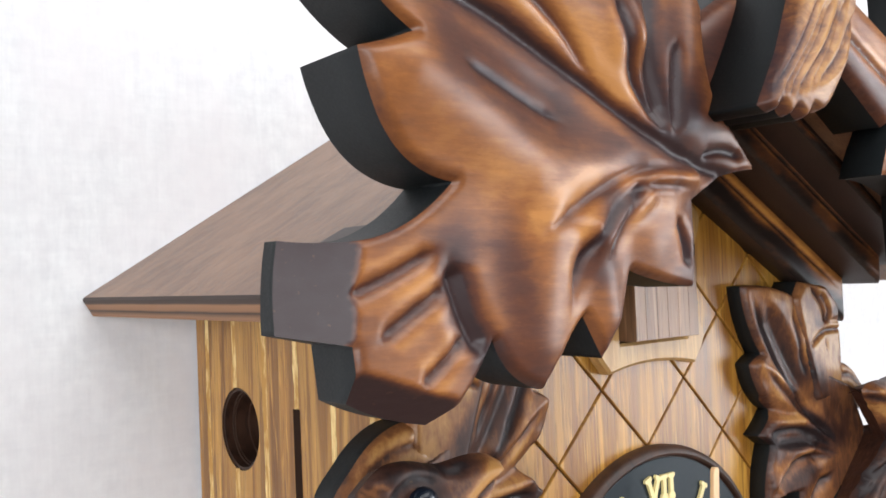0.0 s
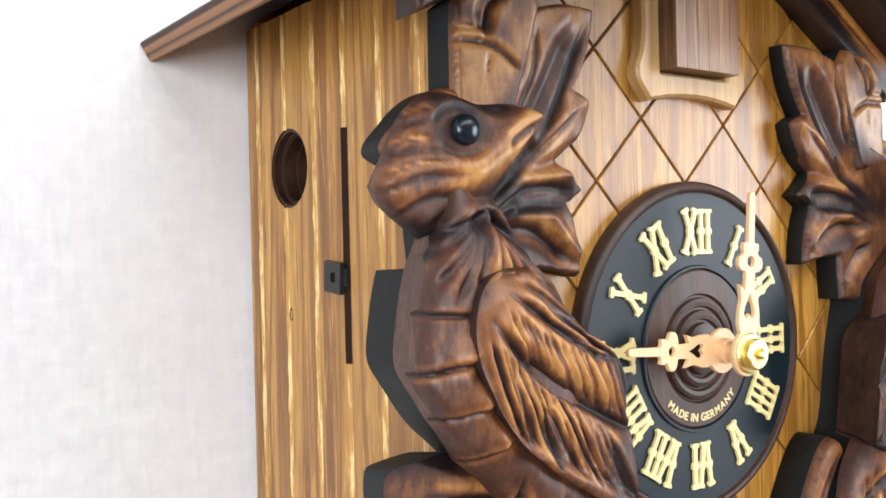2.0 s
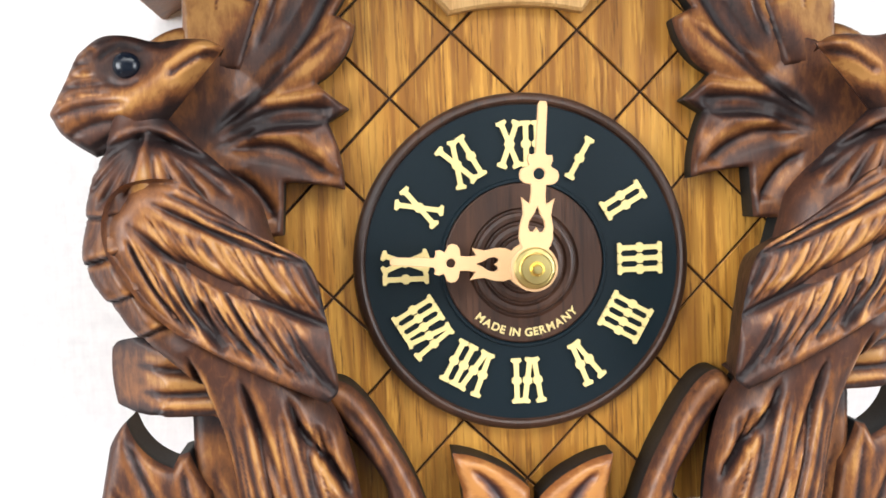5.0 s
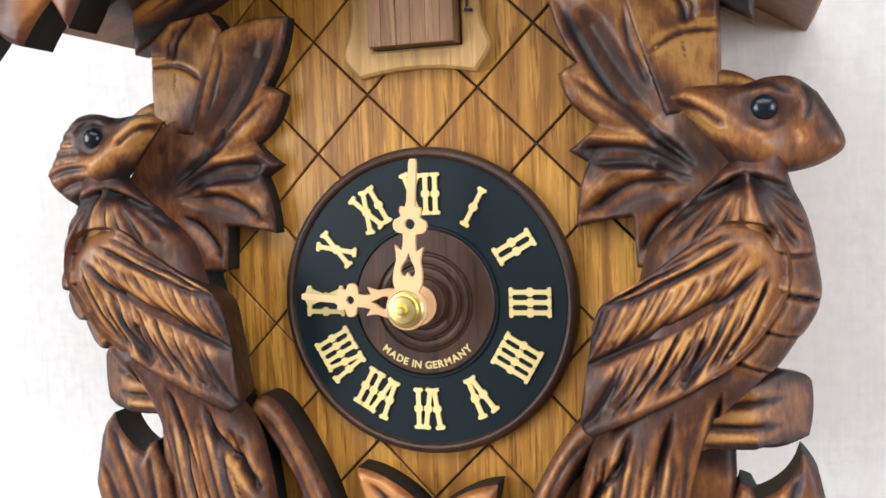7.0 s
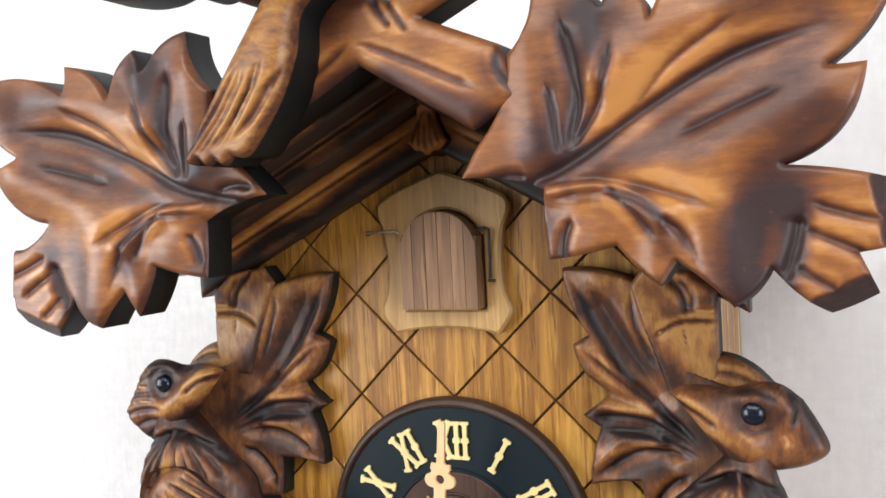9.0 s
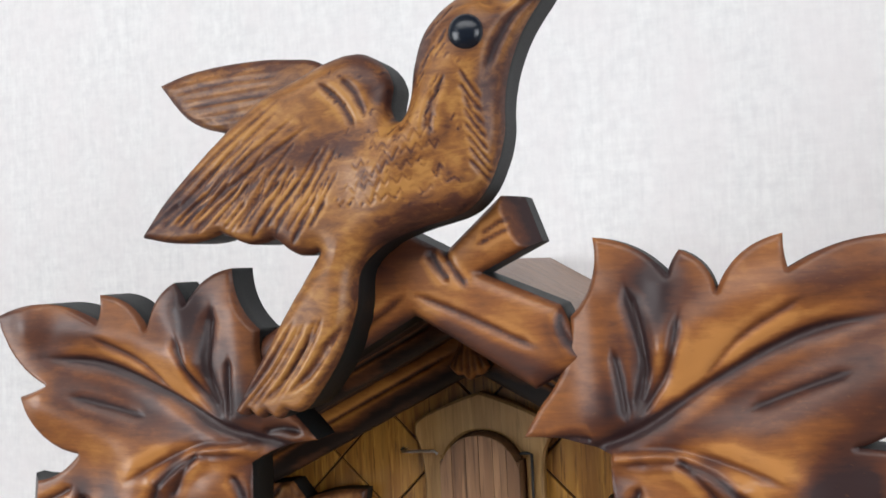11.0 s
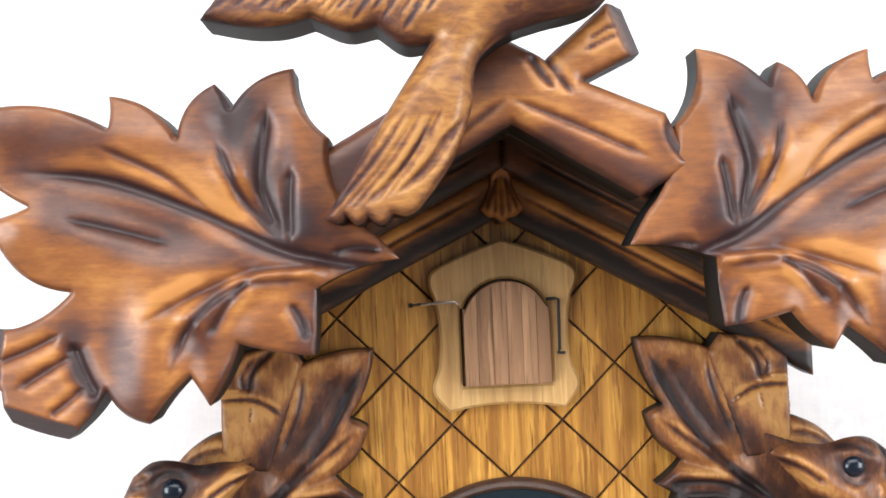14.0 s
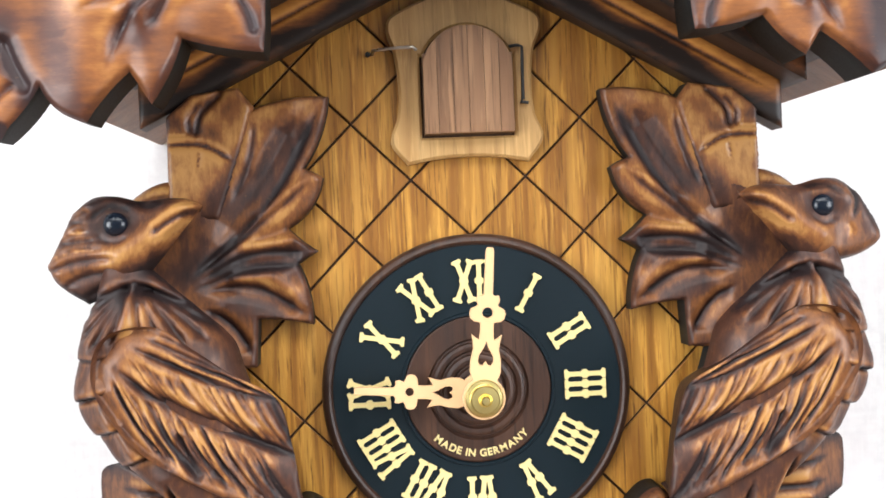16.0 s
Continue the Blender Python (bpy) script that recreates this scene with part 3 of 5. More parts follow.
def side_wall(sign):
    rasp = random.Random(21)
    bm = bmesh.new()
    out = HALF if sign > 0 else LEFT

    def turn(u, y, z):
        return (out + sign * (-y), u, z)

    wall_name = "left_wall" if sign < 0 else "right_wall"
    # backing board with the hole and the slot cut through
    outline = [(10, BASE), (BACK - 6, BASE), (BACK - 6, EAVE_Z + 6), (10, EAVE_Z + 6)]
    loops = [outline]
    if sign < 0:
        loops += [ring(HOLE_U, HOLE_Z, HOLE_R - 1.5, 32), [(SLOT_U0, SLOT_Z0), (SLOT_U1, SLOT_Z0), (SLOT_U1, SLOT_Z1), (SLOT_U0, SLOT_Z1)]]
    co, tri = triangulate(loops, [])
    vs = [bm.verts.new(mm(*turn(u, 3.2, z))) for u, z in co]
    ws = [bm.verts.new(mm(*turn(u, 8.0, z))) for u, z in co]
    for a, b, c in tri:
        bm.faces.new((vs[a], vs[b], vs[c]))
        bm.faces.new((ws[a], ws[c], ws[b]))
    for e in [e for e in bm.edges if len(e.link_faces) == 1 and e.verts[0] in vs and e.verts[1] in vs]:
        i, j = vs.index(e.verts[0]), vs.index(e.verts[1])
        bm.faces.new((vs[i], vs[j], ws[j], ws[i]))
    bmesh.ops.recalc_face_normals(bm, faces=bm.faces)
    wall = part(wall_name, bm, M_GROOVE, clock_case)
    cuts = [0.0, 9.5, 29.3, 49.2, 68.7, 89.3, 109.7, BACK]
    for u0, u1 in zip(cuts, cuts[1:]):
        a, b = u0 + 0.45, u1 - 0.45
        lo, hi = BASE, EAVE_Z + 8
        left, right = [], []
        if sign < 0 and a < SLOT_U1 < b:
            left = [(a, SLOT_Z0), (SLOT_U1, SLOT_Z0), (SLOT_U1, SLOT_Z1), (a, SLOT_Z1)]
        if sign < 0 and a < SLOT_U0 < b:
            right = [(b, SLOT_Z1), (SLOT_U0, SLOT_Z1), (SLOT_U0, SLOT_Z0), (b, SLOT_Z0)]
        if sign < 0 and a < HOLE_U < b:
            dz = math.sqrt(HOLE_R**2 - (b - HOLE_U) ** 2)
            t = math.degrees(math.atan2(dz, b - HOLE_U))
            right = ring(HOLE_U, HOLE_Z, HOLE_R, 26, t, 360 - t)
        elif sign < 0 and abs(a - HOLE_U) < HOLE_R:
            dz = math.sqrt(HOLE_R**2 - (a - HOLE_U) ** 2)
            t = math.degrees(math.atan2(dz, a - HOLE_U))
            left = ring(HOLE_U, HOLE_Z, HOLE_R, 20, -t, t)
        loop = [(a, lo), (b, lo)] + right[::-1] + [(b, hi), (a, hi)] + left[::-1]
        path = []
        for p, q in zip(loop, loop[1:] + loop[:1]):
            path.append(p)
            if abs(p[0] - a) < 0.01 and abs(q[0] - a) < 0.01 and abs(p[1] - q[1]) > 12:
                n = int(abs(p[1] - q[1]) / 6)
                path += [(a, p[1] + (q[1] - p[1]) * k / n) for k in range(1, n)]
        loop = path
        pm = bmesh.new()
        co, tri = triangulate([loop], [])
        # one long edge of each board gets an uneven pale chamfer
        vs = [pm.verts.new(mm(*turn(u + (rasp.uniform(1.2, 2.3) if abs(u - a) < 0.01 else -0.25 if abs(u - b) < 0.01 else 0), 0.0, z))) for u, z in co]
        ws = [pm.verts.new(mm(*turn(u, 0.7, z))) for u, z in co]
        bs = [pm.verts.new(mm(*turn(u, 3.0, z))) for u, z in co]
        for p, q, r in tri:
            pm.faces.new((vs[p], vs[q], vs[r]))
        for e in [e for e in pm.edges if len(e.link_faces) == 1]:
            i, j = vs.index(e.verts[0]), vs.index(e.verts[1])
            long_edge = abs(co[i][0] - a) < 0.01 and abs(co[j][0] - a) < 0.01
            pm.faces.new((vs[i], vs[j], ws[j], ws[i])).material_index = 1 if long_edge else 2
            pm.faces.new((ws[i], ws[j], bs[j], bs[i])).material_index = 2
        bmesh.ops.recalc_face_normals(pm, faces=pm.faces)
        part("side_board", pm, [M_SIDE, M_GROOVE_PALE, M_GROOVE], wall)
    return wall


left_wall = side_wall(-1)
right_wall = side_wall(1)

# sound hole: a stepped wooden sleeve seen through the left wall
bm = bmesh.new()
lathe(bm, [(13.1, 0.6), (12.2, 0.6), (12.2, 4.0), (11.2, 4.0), (11.2, 8.5), (10.2, 8.5), (10.2, 26.0), (13.1, 26.0)], 0, 0, 48)
for v in bm.verts:
    x, y, z = v.co.x * 1000, v.co.y * 1000, v.co.z * 1000 - Z0
    v.co = mm(LEFT + y, HOLE_U + x, HOLE_Z + z)
bmesh.ops.recalc_face_normals(bm, faces=bm.faces)
part("sound_hole_sleeve", smooth(bm, 30), M_DARKWOOD, left_wall, "dark stepped wooden sleeve in the round hole")
bm = bmesh.new()
box(bm, (LEFT + 24, HOLE_U - 20, HOLE_Z - 20), (LEFT + 30, HOLE_U + 20, HOLE_Z + 20), 0.5)
part("bellows_board", bm, M_DOOR, clock_case, "reddish wooden bellows board inside the case")

# the catch: a black plate with a bored hole, on the slot
bm = bmesh.new()
plate(bm, [[(-5.2, -4.2), (4.6, -5.2), (5.2, 4.4), (-4.6, 5.2)], ring(0.5, 0, 1.7, 20)], 0, 1.4)
for v in bm.verts:
    x, y, z = v.co.x * 1000, v.co.y * 1000, v.co.z * 1000 - Z0
    v.co = mm(LEFT - 2.2 + y, 55.6 - x, 23.3 + z)
bmesh.ops.recalc_face_normals(bm, faces=bm.faces)
part("catch_plate", bm, [M_BLACK, M_BLACK], left_wall, "black iron catch plate on the slot")
bm = bmesh.new()
box(bm, (LEFT - 1.0, 48.8, 20.5), (LEFT + 9, 51.6, 26.0), 0.4)
part("catch_lever", bm, M_BLACK, left_wall)
# a knot in the wood
bm = bmesh.new()
lathe(bm, [(0, 0.35), (0.7, 0.2), (1.4, 0.0), (1.9, 0.5), (1.9, 1.5)], 0, 0, 16)
for v in bm.verts:
    x, y, z = v.co.x * 1000, v.co.y * 1000, v.co.z * 1000 - Z0
    v.co = mm(LEFT + y - 0.12, 88.0 + x * 0.8, 10.3 + z * 1.5)
bmesh.ops.recalc_face_normals(bm, faces=bm.faces)
part("knot", bm, M_DARKWOOD, left_wall, "small dark knot")


# the roof: two veneered plywood slabs
def roof_slab(sign):
    x0, z0, x1, z1 = 0.0, RIDGE_Z, EAVE_X, EAVE_Z
    n = Vector((z0 - z1, 0, x1 - x0)).normalized()
    t, yf, yb = 7.3, -50.0, BACK
    bm = bmesh.new()
    lay = bm.verts.layers.float.new("stain")

    def vert(x, z, y, d):
        v = bm.verts.new(mm(sign * (x - n.x * d), y, z - n.z * d))
        v[lay] = min(1.0, d / t)
        return v

    prof = [(x0, z0, 0.0), (x1 - 0.7, z1 + 0.4, 0.0), (x1, z1, 0.6), (x1, z1, t - 0.5), (x1 - 0.5, z1 + 0.3, t), (x0, z0, t)]
    f = [vert(x, z, yf, d) for x, z, d in prof]
    b = [vert(x, z, yb, d) for x, z, d in prof]
    k = len(prof)
    for i in range(k):
        j = (i + 1) % k
        face = bm.faces.new((f[i], b[i], b[j], f[j]))
        face.material_index = 1 if i in (1, 2, 3) else 0
    bm.faces.new(f).material_index = 1
    bm.faces.new(b[::-1]).material_index = 1
    bmesh.ops.recalc_face_normals(bm, faces=bm.faces)
    return part("roof_slab", bm, [M_ROOF, M_PLY], clock_case, "brown veneered plywood roof slab with layered edges")


roof_slab(-1)
roof_slab(1)


# mouldings under the gable, stepping outwards to the roof
def rake_line(x, drop):
    return 182.8 - drop - RAKE * abs(x) - 0.03 * x


def rake(name, drop0, drop1, y_front, y_back, end, wave, stain, label):
    for sign in (-1, 1):
        low = []
        n = 60
        for i in range(n + 1):
            x = end * i / n
            low.append((x, rake_line(sign * x, drop1)))
        high = [(end, rake_line(sign * end, drop0)), (0, rake_line(sign * 0, drop0))]
        loop = [(sign * x, z) for x, z in low + high]
        rule = drop0 + 0.36 * (drop1 - drop0)
        band = [(sign * x, rake_line(sign * x, drop1 - 3.6 + wave * (math.sin(x * 0.16) + 0.6 * math.sin(x * 0.071 + sign)))) for x in range(2, int(end), 3)]
        shape = dict(edge=y_back - y_front - 1.6, top=y_back - y_front, round=3.0, stain=stain, rim=0.3,
                     cuts=[([(sign * 4, rake_line(sign * 4, rule)), (sign * end * 0.6, rake_line(sign * end * 0.6, rule)), (sign * (end - 3), rake_line(sign * (end - 3), rule))], 0.8, 1.0, 0.6)],
                     smears=[(band, 4.2, 0.8)] if wave else [([(sign * a, rake_line(sign * a, drop1 - 2)), (sign * (a + 16), rake_line(sign * (a + 16), drop1 - 3))], 3.2, 0.3) for a in (12, 48, 82)])
        carve(name, loop, y_back, shape, clock_case, [M_TRIM, M_EDGE_WARM], label, 0.85)


rake("lower_moulding", 24.0, 40.6, -9.0, 1.0, 107.0, 1.6, 0.22, "brown moulding with a dark wavy lower band")
# these two are coloured darker to put in the shade under the roof
rake("upper_moulding", 13.0, 25.0, -22.0, 1.0, 110.0, 0.0, 0.62, "brown moulding, its colour darkened for the roof's shade")
rake("soffit_moulding", 11.0, 16.0, -36.0, 1.0, 114.0, 0.0, 0.62, "brown moulding, its colour darkened for the roof's shade")
# the small carved drop at the apex
drop = spline([(-2.4, 160), (2.4, 160), (4.0, 152), (7.6, 144.5, 1), (4.8, 141.6), (2.4, 141.4, 1), (0, 139.6), (-2.4, 141.4, 1), (-4.8, 141.6), (-7.6, 144.5, 1), (-4.0, 152)], 0.7)
carve("apex_drop", drop, 0.0, dict(edge=13, top=16, round=4, stain=0.34, cuts=[([(0, 158), (0, 148), (0, 140)], 1.0, 1.8, 0.35), ([(-0.8, 157), (-2.0, 150), (-2.6, 141.5)], 0.9, 1.4, 0.4), ([(0.8, 157), (2.0, 150), (2.6, 141.5)], 0.9, 1.4, 0.4), ([(-1.4, 156), (-3.6, 149), (-5.6, 143)], 0.9, 1.2, 0.4), ([(1.4, 156), (3.6, 149), (5.6, 143)], 0.9, 1.2, 0.4)],
                                  smears=[([(-6, 143), (0, 141), (6, 143)], 2.2, -0.3)]), clock_case, [M_TRIM, M_EDGE_WARM], "small fan-shaped carved drop at the apex", 0.7)

# ---------------------------------------------------------------- crown: gable branch, two leaves and the flying bird
LEAF = [(-34, 125.3, 0.02), (-45, 136.5, -0.12), (-52.1, 159.8, -0.12), (-61.3, 179.6, 0.12), (-78.8, 168.3, 0.05), (-83.0, 175.3, 0.14),
        (-93.8, 160.3, 0.14), (-112.3, 171.6, -0.06), (-112.9, 162.8, 0.12), (-154.5, 164.6, 0.12), (-135, 141, -0.02), (-146, 137, 0.17),
        (-124, 118.7, -0.13), (-151.5, 110.3, 0.02), (-152.5, 95.4, 0.0), (-143.5, 93.3, 0.0), (-142.5, 84.0, 0.04), (-127.0, 78.6, 0.05), (-115, 92.2, 0.14),
        (-103.6, 82.4, -0.04), (-92.3, 95.2, 0.0), (-87.2, 86.6, 0.05), (-78.8, 103.4, 0.03), (-58.2, 99.3, 0.02), (-57.2, 117.8, -0.06)]
LEAF_CUTS = [
    ([(-31, 121), (-64, 128), (-89, 139.5), (-114, 148.3), (-136, 150.5)], 2.0, 1.9, 0.64),
    ([(-86, 140.4), (-98, 149.8), (-115, 157.5)], 1.3, 1.1, 0.37),
    ([(-96, 130.6), (-110, 134.3), (-125, 137.8)], 1.3, 1.0, 0.34),
    ([(-66.5, 131.5), (-76.5, 143.6), (-82.6, 158.6)], 1.5, 1.6, 0.52),
    ([(-65.5, 131.5), (-71.1, 146.6), (-68.7, 168.5)], 1.9, 2.1, 0.60),
    ([(-63.6, 131.0), (-63.4, 142), (-62.6, 151.5)], 1.3, 1.4, 0.44),
    ([(-53, 127.5), (-46, 128.8), (-38.5, 127.6)], 1.5, 1.5, 0.44),
    ([(-57, 124.2), (-75.1, 123.0), (-93.8, 115.5), (-103.5, 110.8)], 1.7, 1.5, 0.37),
    ([(-58, 120.5), (-78.3, 118.6), (-92.6, 107.4), (-97.3, 96.5)], 1.7, 1.7, 0.44),
    ([(-75.1, 121.5), (-82, 113.0), (-86.9, 105.5)], 1.4, 1.2, 0.44),
    ([(-64.4, 114.2), (-61.5, 109), (-60.0, 103.4)], 1.5, 1.5, 0.52),
    ([(-145, 100.8), (-136, 104.0), (-127, 108.2)], 1.4, 1.5, 0.44),
    ([(-139, 93.6), (-132, 97.8), (-124.5, 102.0)], 1.4, 1.5, 0.44),
    ([(-131, 85.6), (-126, 89.2), (-121, 93.4)], 1.3, 1.3, 0.44),
    ([(-124.5, 106), (-121.3, 97.0), (-117.5, 89.5)], 2.3, 2.4, 0.45),
]
LEAF_SWELLS = [([(-60, 122), (-95, 133), (-130, 158)], 10, -2.4), ([(-80, 150), (-98, 158), (-140, 161)], 7, 2.4), ([(-70, 127), (-105, 124), (-135, 134)], 8, 2.7),
               ([(-58, 135), (-60, 165)], 7, 2.2), ([(-76, 150), (-80, 166)], 5, 2.2), ([(-58, 122.5), (-72, 121), (-90, 111)], 3.5, 3.3), ([(-100, 112), (-104, 92)], 8, 2.4),
               ([(-66, 116), (-72, 110)], 8, 2.2), ([(-88, 108), (-86, 95)], 5, 1.8)]
LEAF_SMEARS = [([(-75, 167), (-68.5, 148), (-66, 131)], 8.8, 0.68), ([(-60, 136), (-53, 129), (-44, 127)], 6.9, 0.47), ([(-52, 146), (-57, 172)], 5.0, 0.10), ([(-136, 151), (-111, 146), (-95, 137)], 5.6, 0.42),
               ([(-152, 164), (-132, 160), (-116, 160)], 5.6, 0.38), ([(-128, 138), (-103, 130.5), (-76, 127)], 6.4, 0.44), ([(-112, 108), (-109, 98), (-106, 84)], 4.5, 0.36), ([(-112, 122), (-100, 116), (-92, 120)], 7, -0.14), ([(-138, 158), (-116, 152)], 5, -0.1), ([(-84, 117), (-90, 104)], 4.0, 0.51),
               ([(-60, 101), (-58, 113)], 4.4, 0.42), ([(-80, 94), (-84, 88)], 5.0, 0.34), ([(-123, 108), (-121, 96), (-116, 88)], 4.4, 0.59), ([(-91, 158), (-84, 172)], 5.0, 0.17), ([(-78, 160), (-80, 172)], 5.0, 0.30),
               ([(-106, 113), (-90, 121.5), (-68, 122)], 2.4, -0.3), ([(-92, 152), (-78, 138)], 4, -0.25), ([(-140, 142), (-120, 128)], 5, -0.12)]
LEAF_SHAPE = dict(edge=12.9, top=14.0, round=2.0, cuts=[(line, 1.12 * w, 1.1 * d, k) for line, w, d, k in LEAF_CUTS], swells=LEAF_SWELLS, smears=[(line, w, 0.85 * k) for line, w, k in LEAF_SMEARS], stain=0.27, rim=0.12,
                  bevels=[(-151.5, 102, 0.995, -0.1, 5.0, 1.0, 0.75), (-135, 81.3, 0.33, 0.944, 8.5, 1.0, 0.6)])


def other(x, z):
    """The second leaf: the first one flipped and turned a little."""
    x = -x
    return (0.9821 * x - 0.1150 * z + 15.1, 0.1150 * x + 0.9821 * z + 1.26)


def other_back(x, z):
    a, b = x - 15.1, z - 1.26
    d = 0.9821**2 + 0.1150**2
    return (-(0.9821 * a + 0.1150 * b) / d, (-0.1150 * a + 0.9821 * b) / d)


def settled(x, z):
    """The second leaf's lower lobes hang a little lower than the first one's."""
    return (x, z - 1.2 - 0.055 * (185 - z))


def unsettled(x, z):
    return (x, (z + 1.2 + 0.055 * 185) / 1.055)


LEAF2 = [(32.0, 129, 0.02), (38.0, 139, -0.1), (47.1, 163.6, -0.13), (54.5, 186.2, 0.1), (75.2, 175, 0.05), (78.6, 181.4, 0.14), (88.2, 169.8, 0.14),
         (106, 184.4, -0.04), (106.8, 175, 0.12), (150, 179.5, 0.12), (132.1, 152, -0.02), (141.4, 152, 0.17), (120.9, 127.5, 0.03), (147, 122.5, 0.02),
         (147, 106, 0.0), (138.2, 104.4, 0.0), (142.9, 93.8, 0.03), (131.6, 88.8, 0.05), (117.7, 100.8, 0.12), (108.0, 90.8, -0.03), (93.6, 103.3, 0.0), (89.2, 96.6, 0.05),
         (77.6, 108, 0.03), (58.2, 104.6, 0.02), (57.0, 124.5, -0.06)]

def curl(x, z):
    """How far the outer tips of the first leaf bend forward, 0 to 1."""
    a, b = np.clip((-x - 88) / 58, 0, 1), np.clip((z - 104) / 36, 0, 1)
    return a * a * (3 - 2 * a) * b * b * (3 - 2 * b)


crown = thing("carved_crown", mm(0, -50, 140), "stained carved crown with branch, leaves and flying bird, on the gable", "carving")
carve("leaf", arcs(LEAF, 0.9), -51.0, dict(LEAF_SHAPE, edge=lambda x, z: 12.9 + 5.0 * curl(x, z), top=lambda x, z: 14.0 + 5.0 * curl(x, z), stain=0.32), crown, [M_CARVE, M_EDGE], "large five-lobed carved leaf, orange brown with dark veins", 0.72,
      lambda x, z: (1.03 * x + 0.2 + 2.4 * float(curl(x, z)), 1.02 * z + 0.03 * max(0.0, -x - 60) * min(1.0, max(0.0, (z - 110) / 20))))
loop2 = [other_back(*unsettled(x, z)) for x, z in arcs(LEAF2, 0.9)]
carve("leaf", loop2, -49.0, dict(LEAF_SHAPE, tilt=(0, -0.05, -95, 125), smears=LEAF_SHAPE["smears"] + [([(-132, 128), (-120, 118), (-113, 106), (-108, 94)], 9.5, 0.5), ([(-100, 150), (-112, 156)], 7, -0.12)]), crown, [M_CARVE, M_EDGE], "large five-lobed carved leaf, purplish brown in the middle", 0.72, lambda x, z: settled(*other(x, z)), True)

# the branch that follows the gable
arm = [(-59, 156.4, -0.01), (-30, 173.2, 0.0), (-3, 190, 0.0), (10, 183.0, 0.0), (28.2, 198.8, 0.0), (34.2, 198.4, 0), (39.0, 184.8, 0), (20.8, 176.2, 0), (44.5, 166, 0.0), (52, 150, 0.0), (36, 141.5, 0.0),
       (-0.8, 164.2, 0.0), (-40, 142.5, 0.0), (-59, 139, 0.0)]
ARM = dict(edge=14, top=17.5, round=6, stain=0.22, rim=0.3, bevels=[(36.4, 191.6, -0.93, -0.37, 9.0, 1.3, 0.35)],
           cuts=[([(-1, 171.3), (18, 163), (39, 152.8)], 1.3, 1.5, 0.42), ([(-2, 171.3), (-14, 163.5), (-38, 150)], 1.3, 1.5, 0.42), ([(5, 184), (9, 177.5), (12, 174)], 1.5, 1.8, 0.8), ([(8.5, 185), (13, 177.5), (17.5, 172)], 1.3, 1.6, 0.7),
                 ([(21, 184.5), (27, 187.5), (31.5, 189.2)], 1.0, 1.0, 0.6), ([(22, 187.5), (27.5, 190.5), (31, 191.8)], 1.0, 1.0, 0.6), ([(44.5, 165), (45, 158), (50, 151)], 1.2, 1.0, 0.6)],
           smears=[([(-50, 150), (-30, 162)], 9, 0.6), ([(10, 160), (40, 145)], 4.5, 0.45), ([(-10, 180), (5, 186)], 8, 0.4), ([(44, 158), (52, 152)], 4, 0.5), ([(-30, 148), (-4, 163)], 4, 0.35), ([(32.5, 197), (37.5, 186)], 2.0, 0.4)])
carve("branch", arcs(arm, 1.0), -46.0, ARM, crown, [M_CARVE, M_EDGE], "carved branch along the gable with a cut stub", 1.0, lambda x, z: (x, z + 1.4))

# the flying bird
BIRD = [(44.3, 251.8, 1), (38, 252.6), (33.6, 250.4), (26.5, 254.3), (17.3, 252), (10.2, 244.6), (7, 234.3), (5.6, 224.5), (2.2, 219.6), (-0.5, 223.8), (0.4, 230.8), (-2.8, 237.1), (-9.7, 240.8), (-18.5, 239.6), (-27.2, 236),
        (-42.4, 229.1), (-58.6, 216.4), (-76.7, 200.2), (-87, 188.3, 1), (-75.2, 186.3), (-65.5, 186.6), (-57.4, 188.9, 1), (-47.9, 185.2), (-39.6, 186.6, 1), (-32.1, 181.6), (-25, 182.3, 1), (-35.5, 167), (-45.3, 151.5),
        (-55.3, 135.8, 1), (-51.5, 134.4), (-49.6, 136.2, 1), (-46.5, 133.8), (-43.6, 135.6, 1), (-40, 133.6), (-37, 136.4, 1), (-33, 135.8), (-28.9, 138.6), (-19.6, 151.4), (-14.2, 165.2), (-12.4, 177), (-4, 184.6), (5.2, 188), (19.5, 191.6), (25.8, 196.2), (30.6, 204.2), (33.4, 213.5), (33.8, 225.7), (35.0, 233.3), (38.2, 242.2)]
rng = random.Random(11)
bird_cuts, scale_tones = [], []
for k in range(4):  # long cuts behind the wing's leading edge
    bird_cuts.append(([(-30 - 5 * rng.random() + 2.5 * k, 229 - 3.0 * k), (-56 + 1.5 * k, 213.5 - 3.4 * k - rng.random()), (-83 + 5 * k, 191.8 - 0.3 * k)], 0.62, 0.6, 0.36))
bird_cuts += feathers(rng, 24, (-60, 206), (-13, 207), (-84, 190), (-30, 184), 0.62, 0.6, 0.5, 0.5, 0.02)
bird_cuts += feathers(rng, 26, (-46, 219), (-10, 214), (-70, 197), (-24, 192), 0.5, 0.35, 0.4, 0.6, 0.02)
for k in range(9):  # long gouges fanning over the tail
    a, b = (-32 + 1.9 * k, 167 - 0.5 * k - rng.uniform(0, 7)), (-53.5 + 2.9 * k, 137.4 + 0.1 * k * k)
    bird_cuts.append(([a, (0.5 * (a[0] + b[0]) + 0.8, 0.5 * (a[1] + b[1]) - 0.5), b], 0.85, 1.1, rng.uniform(0.28, 0.46)))
